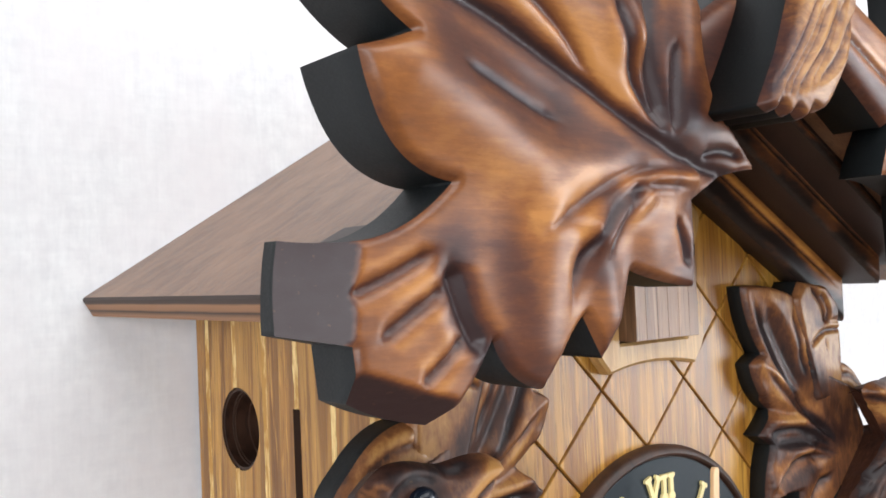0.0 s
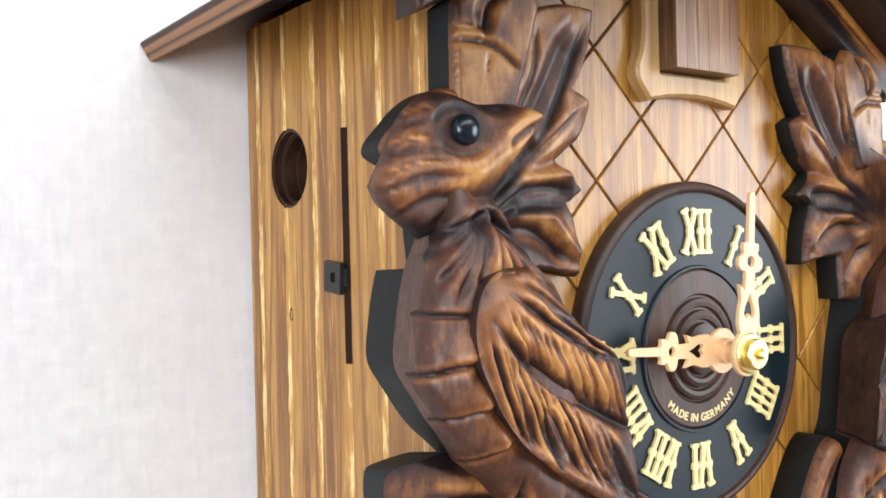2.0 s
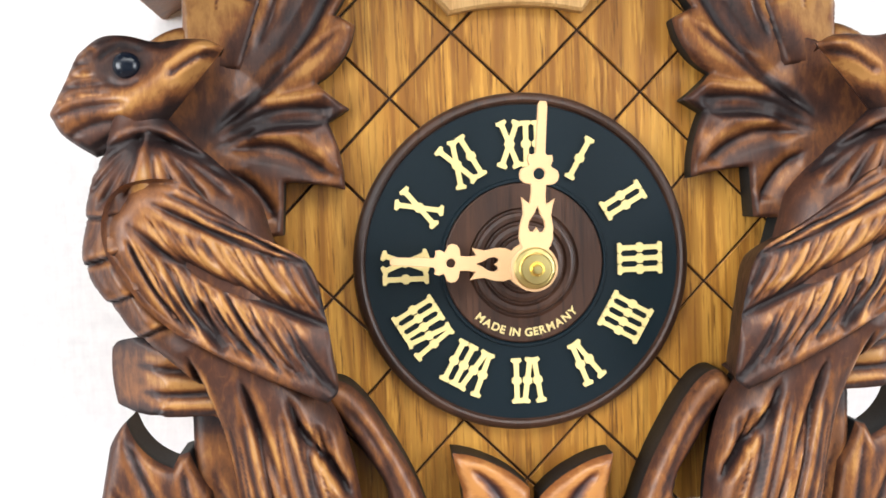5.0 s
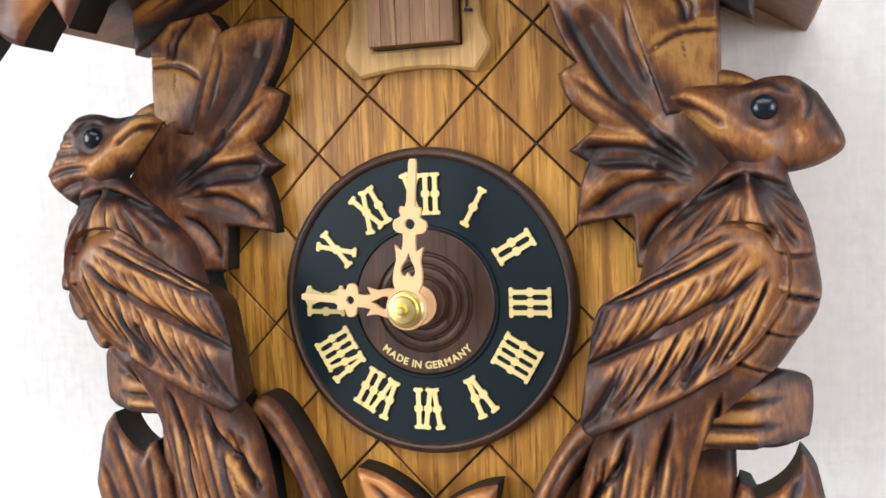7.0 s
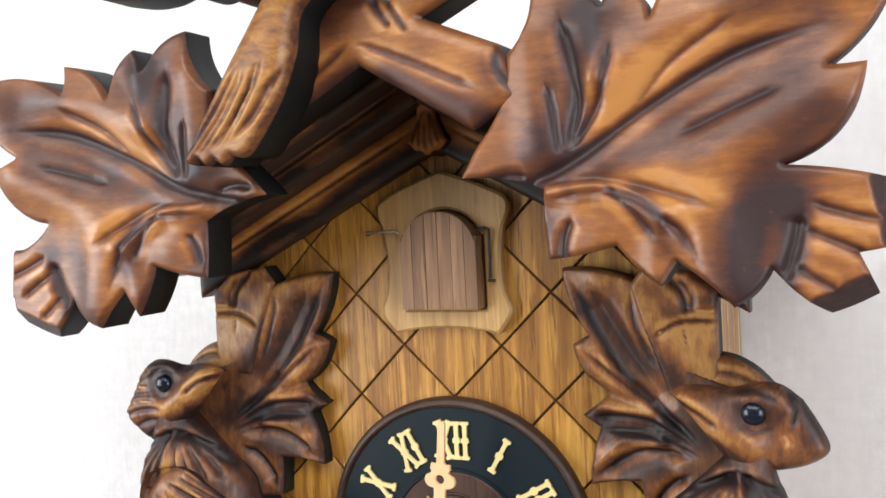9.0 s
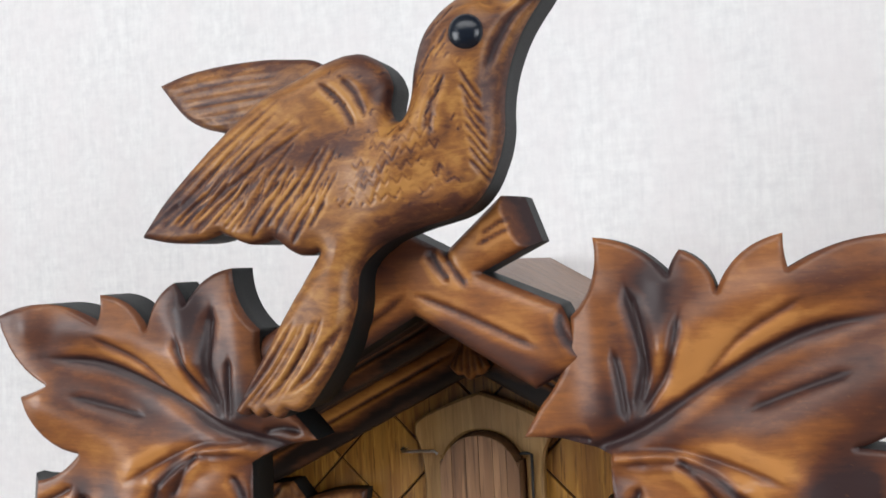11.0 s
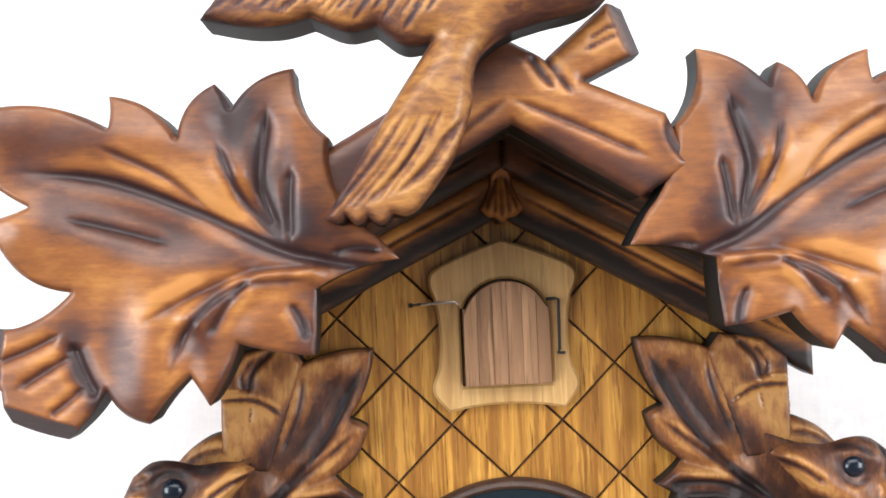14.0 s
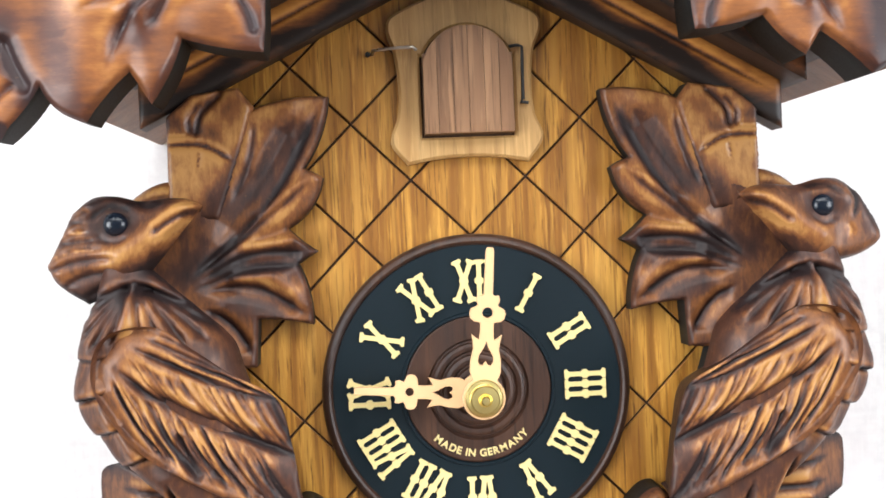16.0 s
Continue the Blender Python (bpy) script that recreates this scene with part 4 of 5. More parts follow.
for k in range(6):  # ragged rows of scales across the breast
    row = []
    x, z = -17 + 2.4 * k + rng.uniform(-1, 1), 196.5 + 3.7 * k
    while x < 23 - 0.6 * k:
        w, lift = rng.uniform(1.2, 2.2), z + 0.14 * (x + 12) + rng.uniform(-0.6, 0.6)
        row += [(x, lift + rng.uniform(0.4, 1.3), 1), (x + w * rng.uniform(0.6, 1.1), lift - rng.uniform(0.7, 1.7), 1)]
        scale_tones.append(([(x + w, lift + 0.6), (x + w + 0.5, lift + 2.0)], 1.2, rng.uniform(-0.2, 0.22)))
        x += 1.9 * w
        if rng.random() < 0.25 and len(row) > 3 or x >= 23 - 0.6 * k and len(row) > 3:
            bird_cuts.append((row, 0.4, 0.32, rng.uniform(0.18, 0.4)))
            row = []
            x += rng.uniform(0.3, 1.8)
for k in range(60):  # dark flecks
    x, z = rng.uniform(-22, 24), rng.uniform(194, 236)
    a = rng.uniform(0.5, 1.6)
    bird_cuts.append(([(x, z), (x - 0.5 * a, z - 0.4 * a), (x - a, z - a)], 0.42, 0.2, rng.uniform(0.2, 0.5)))
for i in range(8):  # throat
    bird_cuts.append(([(23.0 + 0.3 * i + rng.uniform(-0.6, 0.6), 231 - 3.5 * i), (25.6 + 0.3 * i, 226.5 - 3.5 * i), (28.6 + 0.25 * i, 222 - 3.5 * i)], 0.6, 0.7, 0.5))
for i in range(17):  # nape
    x, z = 9.5 + rng.uniform(0, 7), 248 - 1.8 * i + rng.uniform(-1, 1)
    bird_cuts.append(([(x, z), (x + 1.2, z + 1.6), (x + 3.0, z + 4.2)], 0.42, 0.4, 0.45))
bird_cuts += [([(-20.5, 232), (-14.5, 226.5), (-9.5, 218)], 1.3, 1.4, 0.55), ([(-13.5, 233), (-9, 228), (-6.0, 220.5)], 1.2, 1.2, 0.5), ([(18.6, 230), (15.5, 221), (14, 212.5)], 1.0, 0.8, 0.5), ([(15.5, 226), (14.0, 220), (12.5, 214.5)], 0.8, 0.6, 0.45),
              ([(43, 251.0), (36.5, 245), (32.5, 238), (29.5, 230)], 1.1, 1.2, 0.55)]
def bird_round(x, z):
    """The body is well rounded, the wing tip and the tail are flat with crisp edges."""
    return np.minimum(np.interp(z, [148, 182], [2.5, 9.0]), np.interp(x, [-60, -18], [3.0, 9.0]))


BIRD_SHAPE = dict(edge=lambda x, z: 17.0 - 5.0 * bird_round(x, z) / 9.0, top=19.0, round=bird_round, stain=0.25, rim=0.3, cuts=bird_cuts,
                  swells=[([(0, 205), (14, 222), (24, 240)], 10, 3.5), ([(-20, 230), (-50, 208)], 10, 1.0), ([(-12, 172), (12, 192)], 6, 1.0), ([(-30, 152), (-22, 165)], 8, 1.0)],
                  smears=scale_tones + [([(-75, 199), (-56, 203), (-41, 209), (-24, 212), (-12, 214)], 5.5, 0.3), ([(-8, 238), (-3, 228)], 5, 0.35), ([(33, 244), (31, 230), (30, 215)], 3.0, 0.35), ([(9, 246), (8, 232)], 4, 0.25), ([(-70, 196), (-85, 189)], 7, 0.35), ([(-4, 186), (18, 194)], 5, 0.35), ([(10, 236), (14, 248)], 5, 0.2), ([(24, 240.5), (25, 240.5)], 4.5, 0.5), ([(-32, 186), (-44, 192)], 6, 0.25), ([(-52, 138), (-46, 150)], 5, 0.3)])


def poised(x, z):
    """Stretches the bird's neck and lifts its wing tip."""
    return (x + 1.2 + 0.11 * max(0.0, z - 220) * min(1.0, max(0.0, x / 20)), z + 3.2 + 0.03 * max(0.0, -x) * min(1.0, max(0.0, (z - 150) / 30)))


carve("bird_body", spline(BIRD, 0.85), -62.5, BIRD_SHAPE, crown, [M_BIRD, M_EDGE], "flying carved bird with feathered wing and fanned tail", 0.6, poised)
FARWING = [(-92, 239.4, 1), (-78.3, 241.8), (-58.3, 242.3), (-38.6, 240.6), (-24, 236), (-24, 224), (-40, 212, 1), (-60.3, 218.7), (-73.6, 222.6), (-82, 227.8)]
carve("far_wing", spline(FARWING, 0.9), -49.5, dict(edge=6, top=8.5, round=5, stain=0.46, rim=0.2, cuts=[([(-88 + 2.0 * i, 238 - 2.7 * i), (-66, 239 - 3.0 * i), (-40, 238 - 2.6 * i)], 0.5, 0.5, 0.3 if i % 2 else -0.3) for i in range(7)], tilt=(0.13, 0, -92, 0)),
      crown, [M_BIRD, M_EDGE], "raised far wing with ruled feathers, darker brown", 0.9, lambda x, z: (x - 1.4, z + 8.4))


def glass_eye(parent, x, y, z, r):
    """A domed black glass bead in its socket."""
    bm = bmesh.new()
    prof = [(0, -0.62 * r)] + [(r * math.sin(a), -0.62 * r * math.cos(a)) for a in (0.25, 0.5, 0.75, 1.0, 1.25, 1.5708)] + [(r, 1.5)]
    lathe(bm, [(p, y + q) for p, q in prof], x, z, 32)
    bmesh.ops.recalc_face_normals(bm, faces=bm.faces)
    return part("eye", smooth(bm, 60), M_EYE, parent, "glossy black glass eye")


glass_eye(crown, 27.6, -83.6, 243.8, 5.2)


# ---------------------------------------------------------------- cuckoo's door
bm = bmesh.new()
FRAME = [(0, 134.2, 1), (10, 130.8), (19, 127), (25.3, 123.2), (25.8, 118.5), (23.4, 112.4), (22.2, 99), (23.2, 90), (25.6, 82.5), (20.5, 74.4, 1), (11, 76.0), (0, 76.6), (-11, 76.0), (-20.5, 74.4, 1), (-25.8, 82.0), (-23.5, 90), (-22.6, 99), (-24, 112.4), (-26, 118.5),
         (-25.3, 123.2), (-19, 127), (-10, 130.8)]
HOLE = [(-15.3, 83.2), (16.2, 83.2), (16.2, 110.5)] + ring(0.4, 104.5, 15.9, 15, 22, 158) + [(-15.3, 110.5)]
plate(bm, [spline(FRAME, 1.2), HOLE], -4.6, -0.3, chamfer=0.9)
door_frame = part("door_frame", bm, [M_FRAME, M_FRAME], clock_case, "pale waisted frame round the cuckoo's door")
bm = bmesh.new()
DOOR = [(-14.6, 83.9), (15.2, 83.9), (15.2, 110.2)] + ring(0.3, 104.6, 14.9, 15, 22, 158) + [(-14.6, 110.2)]
plate(bm, [DOOR], -9.4, -0.6)
cuckoo_door = part("cuckoo_door", bm, [M_GROOVE_DOOR, M_DOOR], clock_case, "closed arched cuckoo door of reddish wood, ruled with upright grooves")
strips = [-14.6, -9.9, -4.6, 0.4, 5.6, 10.6, 15.2]
for a, b in zip(strips, strips[1:]):
    a, b = a + 0.07, b - 0.07
    arch = [(x, min(119.3, 104.6 + math.sqrt(max(0.0, 14.9**2 - (x - 0.3) ** 2)))) for x in np.linspace(b, a, 7)]
    tile("door_strip", [(a, 83.9), (b, 83.9)] + [(float(x), max(float(z), 108.0)) for x, z in arch], -10.0, 0.8, 0.14, M_DOOR, cuckoo_door)
bm = bmesh.new()
plate(bm, [HOLE], -0.5, 0.2)
part("doorway", bm, [M_VOID, M_VOID], clock_case)


def wire(bm, pts, r, n=8):
    """A bent wire through points in millimetres."""
    P = [mm(*p) for p in pts]
    rings = []
    for i, p in enumerate(P):
        d = (P[min(i + 1, len(P) - 1)] - P[max(i - 1, 0)]).normalized()
        a = d.orthogonal().normalized()
        b = d.cross(a)
        rings.append([bm.verts.new(p + (a * math.cos(2 * math.pi * k / n) + b * math.sin(2 * math.pi * k / n)) * r / 1000) for k in range(n)])
    for p, q in zip(rings, rings[1:]):
        # match the ring's turning to the next one
        s = min(range(n), key=lambda k: sum((p[i].co - q[(i + k) % n].co).length for i in range(n)))
        for i in range(n):
            bm.faces.new((p[i], p[(i + 1) % n], q[(i + 1 + s) % n], q[(i + s) % n]))
    bm.faces.new(rings[0][::-1])
    bm.faces.new(rings[-1])
    bmesh.ops.recalc_face_normals(bm, faces=bm.faces)
    return smooth(bm, 60)


part("latch_wire", wire(bmesh.new(), [(-31, -0.4, 112.2), (-30.6, -5.6, 112.4), (-28, -6.6, 112.6), (-22, -7.0, 112.9), (-17.5, -7.2, 113.0), (-16.2, -7.0, 112.0)], 0.55), M_STEEL, door_frame, "bent steel latch wire")
part("latch_nail", wire(bmesh.new(), [(-32.4, 0.5, 112.2), (-32.4, -1.4, 112.2)], 0.9), M_BLACK, door_frame)
part("hinge", wire(bmesh.new(), [(14.6, -6.0, 112.6), (17.6, -6.6, 112.9), (19.0, -6.4, 112.4), (18.9, -6.2, 104), (18.8, -6.2, 95.0), (18.0, -6.4, 94.0), (20.6, -5.6, 93.8)], 0.55), M_BLACK, cuckoo_door, "thin black bent wire hinge")

# ---------------------------------------------------------------- dial
CZ = -1.8
bm = bmesh.new()
lathe(bm, [(52.2, 0.5), (52.4, -2.4), (52.0, -3.8), (51.1, -4.8), (50.0, -5.1), (49.3, -4.7), (48.9, -3.6), (0, -2.6)], 0, CZ, 96)
bmesh.ops.recalc_face_normals(bm, faces=bm.faces)
dial = part("dial", smooth(bm, 35), M_DARKWOOD, clock_case, "round dial with a dark turned wooden rim")
bm = bmesh.new()
lathe(bm, [(48.8, -2.2), (48.8, -3.5), (48.5, -3.8), (26.2, -3.8), (25.9, -4.5), (25.1, -4.5), (24.8, -3.8), (24.8, -2.4)], 0, CZ, 96)
bmesh.ops.recalc_face_normals(bm, faces=bm.faces)
part("chapter_ring", smooth(bm, 25), M_DIAL, dial, "matt black chapter ring")
bm = bmesh.new()
prof = [(24.7, -2.4), (24.7, -4.0), (24.2, -4.4), (17.2, -4.5), (16.6, -3.6), (16.0, -3.7), (15.6, -4.8), (14.6, -5.1), (13.4, -4.9), (12.8, -4.0), (12.2, -4.1), (11.8, -5.3), (10.6, -5.7), (9.4, -5.5), (8.9, -4.6), (8.3, -4.7), (7.9, -6.2), (6.5, -6.6), (0, -6.6)]
lathe(bm, prof, 0, CZ, 80)
bmesh.ops.recalc_face_normals(bm, faces=bm.faces)
part("hub", smooth(bm, 20), M_DARKWOOD, dial, "turned walnut hub with rings")


def stroke_outline(length):
    """Half the width of a numeral's stroke along its length, with knobbed ends and middle."""
    v = [0, 0.9, 1.6, length * 0.3, length * 0.41, length * 0.455, length * 0.545, length * 0.59, length * 0.7, length - 1.6, length - 0.9, length]
    w = [1.45, 1.76, 0.8, 0.78, 0.78, 1.5, 1.5, 0.78, 0.78, 0.8, 1.76, 1.45]
    return [(a, b) for a, b in zip(w, v)] + [(-a, b) for a, b in zip(w[::-1], v[::-1])]


def numeral(text, hour):
    """A raised ivory numeral, its foot towards the dial's centre."""
    adv = {"I": 3.45, "V": 6.8, "X": 7.0}
    total = sum(adv[c] for c in text)
    high, foot, squeeze = 14.1, 29.5, 0.98 if len(text) < 4 else 0.9
    strokes, pen = [], -total / 2
    for c in text:
        m = pen + adv[c] / 2
        if c == "I":
            strokes.append(((m, 0), (m, high)))
        elif c == "V":
            strokes += [((m - 0.6, 0), (m - 2.7, high)), ((m + 0.6, 0), (m + 2.7, high))]
        else:
            strokes += [((m - 2.7, 0), (m + 2.7, high)), ((m + 2.7, 0), (m - 2.7, high))]
        pen += adv[c]
    t = radians(90 - 30 * hour)
    up, right = (math.cos(t), math.sin(t)), (math.sin(t), -math.cos(t))
    bm = bmesh.new()
    loops = []
    for a, b in strokes:
        length = math.hypot(b[0] - a[0], b[1] - a[1])
        d = ((b[0] - a[0]) / length, (b[1] - a[1]) / length)
        loop = []
        for w, v in stroke_outline(length):
            x, z = a[0] + d[0] * v + d[1] * w, a[1] + d[1] * v - d[0] * w
            x *= squeeze
            z += foot
            loop.append((up[0] * z + right[0] * x, CZ + up[1] * z + right[1] * x))
        loops.append(loop)
    union_plate(bm, loops, -4.7, -3.6)
    return part("numeral", bm, M_IVORY, dial, "pale yellow raised Roman numeral " + text)


for hour, text in enumerate(("XII", "I", "II", "III", "IIII", "V", "VI", "VII", "VIII", "IX", "X", "XI")):
    numeral(text, hour)


def lettering(text, radius, centre, spread, size, y, parent):
    """Flat letters set round an arc below the dial's centre."""
    bm = bmesh.new()
    dep = bpy.context.evaluated_depsgraph_get()
    widths, meshes = [], []
    for c in text:
        if c == " ":
            widths.append(0.45 * size), meshes.append(None)
            continue
        curve = bpy.data.curves.new("letter", "FONT")
        curve.body, curve.size, curve.extrude, curve.offset = c, size * 1.38, 0.12, 0.035 * size
        ob = bpy.data.objects.new("letter", curve)
        scene.collection.objects.link(ob)
        dep = bpy.context.evaluated_depsgraph_get()
        mesh = bpy.data.meshes.new_from_object(ob.evaluated_get(dep))
        xs = [v.co.x for v in mesh.vertices]
        widths.append(max(xs) - min(xs) + 0.2 * size)
        meshes.append((mesh, min(xs)))
        bpy.data.objects.remove(ob)
        bpy.data.curves.remove(curve)
    total = sum(widths)
    run = 0.0
    for w, item in zip(widths, meshes):
        mid = run + w / 2
        run += w
        if item is None:
            continue
        mesh, x0 = item
        a = radians(centre - spread / 2 + spread * mid / total)
        out = (math.cos(a), math.sin(a))
        side = (-math.sin(a), math.cos(a))
        base = len(bm.verts)
        vs = []
        for v in mesh.vertices:
            x, h = (v.co.x - x0) - (w - 0.2 * size) / 2, v.co.y - size / 2
            px, pz = out[0] * (radius - h) + side[0] * x, out[1] * (radius - h) + side[1] * x
            vs.append(bm.verts.new(mm(px, y - v.co.z, CZ + pz)))
        for p in mesh.polygons:
            try:
                bm.faces.new([vs[i] for i in p.vertices])
            except ValueError:
                pass
        bpy.data.meshes.remove(mesh)
    bmesh.ops.recalc_face_normals(bm, faces=bm.faces)
    return part("lettering", bm, M_IVORY, parent, "small cream lettering MADE IN GERMANY")


lettering("MADE IN GERMANY", 21.4, -88.5, 92, 2.5, -4.52, dial)


# ---------------------------------------------------------------- hour hand and minute hand
def hand(name, length, profile, holes, angle, y, label):
    """A fretted flat hand on the dial's axis: half-widths along its length, pierced, turned from twelve o'clock."""
    outline = [(w, u) for u, w in profile] + [(-w, u) for u, w in profile[::-1]]
    base = [p for p in ring(0, 0, 6.9, 40, 125, 415)]
    loop = base + outline
    c, s = math.cos(radians(-angle)), math.sin(radians(-angle))

    def spin(pts):
        return [(c * x - s * z, CZ + s * x + c * z) for x, z in pts]

    bm = bmesh.new()
    plate(bm, [spin(loop)] + [spin(h) for h in holes], y - 1.3, y, (0, 0), 0.2)
    return part(name, bm, M_BONE, clock_case, label)


def heart(u, w, h):
    return [(0, u + h), (0.35 * w, u + 0.55 * h), (0.9 * w, u + 0.1 * h), (w, u - 0.25 * h), (0.75 * w, u - 0.5 * h), (0.35 * w, u - 0.5 * h), (0, u - 0.25 * h),
            (-0.35 * w, u - 0.5 * h), (-0.75 * w, u - 0.5 * h), (-w, u - 0.25 * h), (-0.9 * w, u + 0.1 * h), (-0.35 * w, u + 0.55 * h)]


def hand_profile(k, tip, thin):
    """Half-widths along a hand: heart, horns, neck, trefoil, points and the plain tip."""
    return [(6.0 * k, 4.0), (6.6 * k, 4.4), (8.5 * k, 5.0), (12 * k, 4.9), (15.5 * k, 4.1), (18 * k, 4.4), (20.3 * k, 4.9), (19.0 * k, 3.2), (18.6 * k, 2.4), (21.5 * k, 2.1), (24.0 * k, 2.2), (24.4 * k, 4.4), (25.4 * k, 5.5), (27.0 * k, 5.8),
            (28.4 * k, 5.3), (29.0 * k, 4.0), (29.6 * k, 3.2), (31.2 * k, 3.8), (32.8 * k, 3.5), (32.6 * k, 2.2), (33.2 * k, thin), (tip - 1.0, thin * 0.92), (tip, thin * 0.6)]


hour_hand = hand("hour_hand", 41, hand_profile(0.86, 41.5, 1.35), [ring(0, 0, 3.0, 24), heart(11.5, 2.2, 4.4), ring(0, 23.4, 1.4, 16)], -86.0, -12.0, "fretted bone-coloured hour hand pointing to nine")
minute_hand = hand("minute_hand", 48, hand_profile(1.0, 48.0, 1.45), [ring(0, 0, 3.0, 24), heart(13.0, 2.5, 5.0), ring(0, 27.2, 1.7, 18)], 4.6, -21.0, "fretted bone-coloured minute hand pointing to twelve")
bm = bmesh.new()
lathe(bm, [(3.0, -6.0), (3.0, -12.2), (3.9, -12.4), (3.9, -15.6), (3.2, -15.8), (3.2, -21.2)], 0, CZ, 32)
bmesh.ops.recalc_face_normals(bm, faces=bm.faces)
part("hand_bush", smooth(bm, 30), M_BONE, clock_case, "bone-coloured bush of the minute hand")
bm = bmesh.new()
lathe(bm, [(5.9, -22.2), (6.1, -22.8), (5.6, -23.3), (4.6, -23.5), (4.6, -25.4), (4.2, -26.0), (2.2, -26.2), (1.5, -25.8), (1.5, -27.4), (1.1, -28.0), (0, -28.1)], 0, CZ, 40)
bmesh.ops.recalc_face_normals(bm, faces=bm.faces)
part("hand_nut", smooth(bm, 25), M_BRASS, clock_case, "polished brass hand nut")


# ---------------------------------------------------------------- side carvings: a bird among leaves, and its twin
def fan(start, ends, width, depth, dark, bend=0.0):
    out = []
    for e in ends:
        m = (0.5 * (start[0] + e[0]) + bend * (e[1] - start[1]), 0.5 * (start[1] + e[1]) - bend * (e[0] - start[0]))
        out.append(([start, m, e], width, depth, dark))
    return out


HEAD = [(-84.5, 60.6, 1), (-89, 62.8), (-95, 63.2), (-103, 62.6), (-111, 64.4), (-117.5, 64.0), (-123.6, 59.6, 1), (-127.2, 52.5), (-131.8, 43.6, 1), (-128.6, 38.0), (-120, 31.8, 1), (-112, 34.6), (-104, 38.2), (-97.5, 45), (-91, 53)]
HEAD2 = HEAD[:7] + [(-127.6, 53.0), (-130.6, 46.4), (-129.8, 43.4), (-124.5, 40.0), (-118, 38.2), (-111.5, 37.6)] + HEAD[12:]
SMOOTH_HEAD = dict(wall=0.6, edge=6.0, top=10.5, round=5.0, stain=0.42, rim=0.12, swells=[([(-108, 46.5), (-98, 53), (-89, 58.5)], 5.0, 3.6), ([(-116, 58), (-108, 62)], 4, 1.2)],
                   cuts=[([(-85.5, 59.4), (-92, 56.4), (-100, 50.6)], 1.3, 2.2, 0.6), ([(-88, 55.6), (-94, 52.2), (-101, 47.6)], 1.0, 1.0, -0.3), ([(-119, 63), (-121.5, 57), (-120.5, 51.5)], 0.9, 1.2, 0.45), ([(-118.2, 50), (-119.6, 47.6), (-118.6, 45.6)], 0.7, 0.8, -0.5),
                         ([(-104, 61.5), (-111, 62.2), (-117, 59)], 1.0, 1.0, 0.35), ([(-105.5, 53), (-110, 50), (-115, 51.5)], 0.9, 0.8, 0.25),
                         ([(-121, 32.5), (-114, 36.6), (-106, 38.6)], 1.1, 0.9, 0.35)],
                   # the third smear paints in the shade along the throat
                   smears=[([(-111, 45.5), (-103, 48.5), (-95, 54), (-88, 60)], 4.0, -0.2), ([(-112, 56), (-108, 56)], 6, 0.3), ([(-124, 33), (-108, 37.5), (-98, 44)], 3.2, 0.4), ([(-124, 60), (-128, 52)], 4, 0.4)])
HEAD_SHAPE = dict(wall=0.75, edge=6.0, top=10.0, round=4.2, stain=0.56, rim=0.1, swells=[([(-108, 46.5), (-98, 53), (-89, 58.5)], 5.0, 4.0), ([(-131, 43), (-116, 46)], 5, 1.5)],
                  cuts=[([(-124, 58.4), (-121, 60.2), (-116.5, 61.0)], 0.5, 0.9, -0.42), ([(-125.5, 55.6), (-122, 56.8), (-118, 57.2)], 0.55, 0.9, 0.3), ([(-127.5, 52.4), (-123, 53.6), (-118.5, 53.8)], 0.5, 0.9, -0.45), ([(-129, 49.4), (-123, 50.8), (-115, 51.0)], 0.6, 1.1, 0.3), ([(-130.8, 46.0), (-122, 48), (-112, 48.6)], 0.5, 0.9, -0.42),
                        ([(-131.5, 41.8), (-121, 45), (-109, 45.6)], 1.0, 1.2, 0.25), ([(-128, 36.6), (-119, 40.6), (-108, 41.6)], 1.0, 1.2, 0.3), ([(-122, 32.5), (-115, 36.4), (-107, 38.2)], 1.2, 1.2, 0.4), ([(-96, 62), (-100, 60.4), (-104, 61.8)], 1.0, 1.0, 0.3),
                        ([(-85.5, 59.6), (-92, 57.0), (-99.5, 52.0)], 1.3, 2.4, 0.8), ([(-88.5, 56.0), (-93, 53.4), (-99, 49.6)], 0.9, 0.8, -0.25), ([(-118.5, 57), (-112, 61), (-105, 59.5)], 0.9, 1.0, 0.3), ([(-117, 53), (-111, 50.2), (-105, 52)], 0.9, 0.9, 0.2)],
                  # throat shade is painted by the third smear
                  smears=[([(-111, 45.5), (-103, 48.5), (-95, 54), (-88, 60)], 4.0, -0.5), ([(-111, 56), (-110, 56)], 6, 0.3), ([(-124, 33), (-108, 37.5), (-98, 44)], 3.2, 0.45), ([(-116, 62), (-96, 62)], 2.5, 0.2), ([(-132, 46), (-126, 41)], 3, -0.15)])
BODY = [(-101, 42), (-105.5, 47), (-111, 48.5), (-114.5, 42), (-117, 34), (-120.4, 26.5), (-123, 15), (-123.8, 2), (-118.5, -7.6), (-111.4, -17.4), (-103.0, -25.3), (-95.5, -34), (-90.5, -46), (-87, -68), (-84, -88, 1), (-51, -90, 1), (-52.5, -70), (-55, -55.5), (-58.5, -44), (-66, -30), (-70, -8), (-75, 10), (-78, 19), (-89, 30)]
BREAST = [[(-128, 17.5), (-119, 15.6), (-106, 17)], [(-128, 2.0), (-118, 4.5), (-102, 8.5)], [(-126, -8.5), (-114.5, -6.5), (-98, -0.5)], [(-118, -21.5), (-106, -15.5), (-92, -10)]]
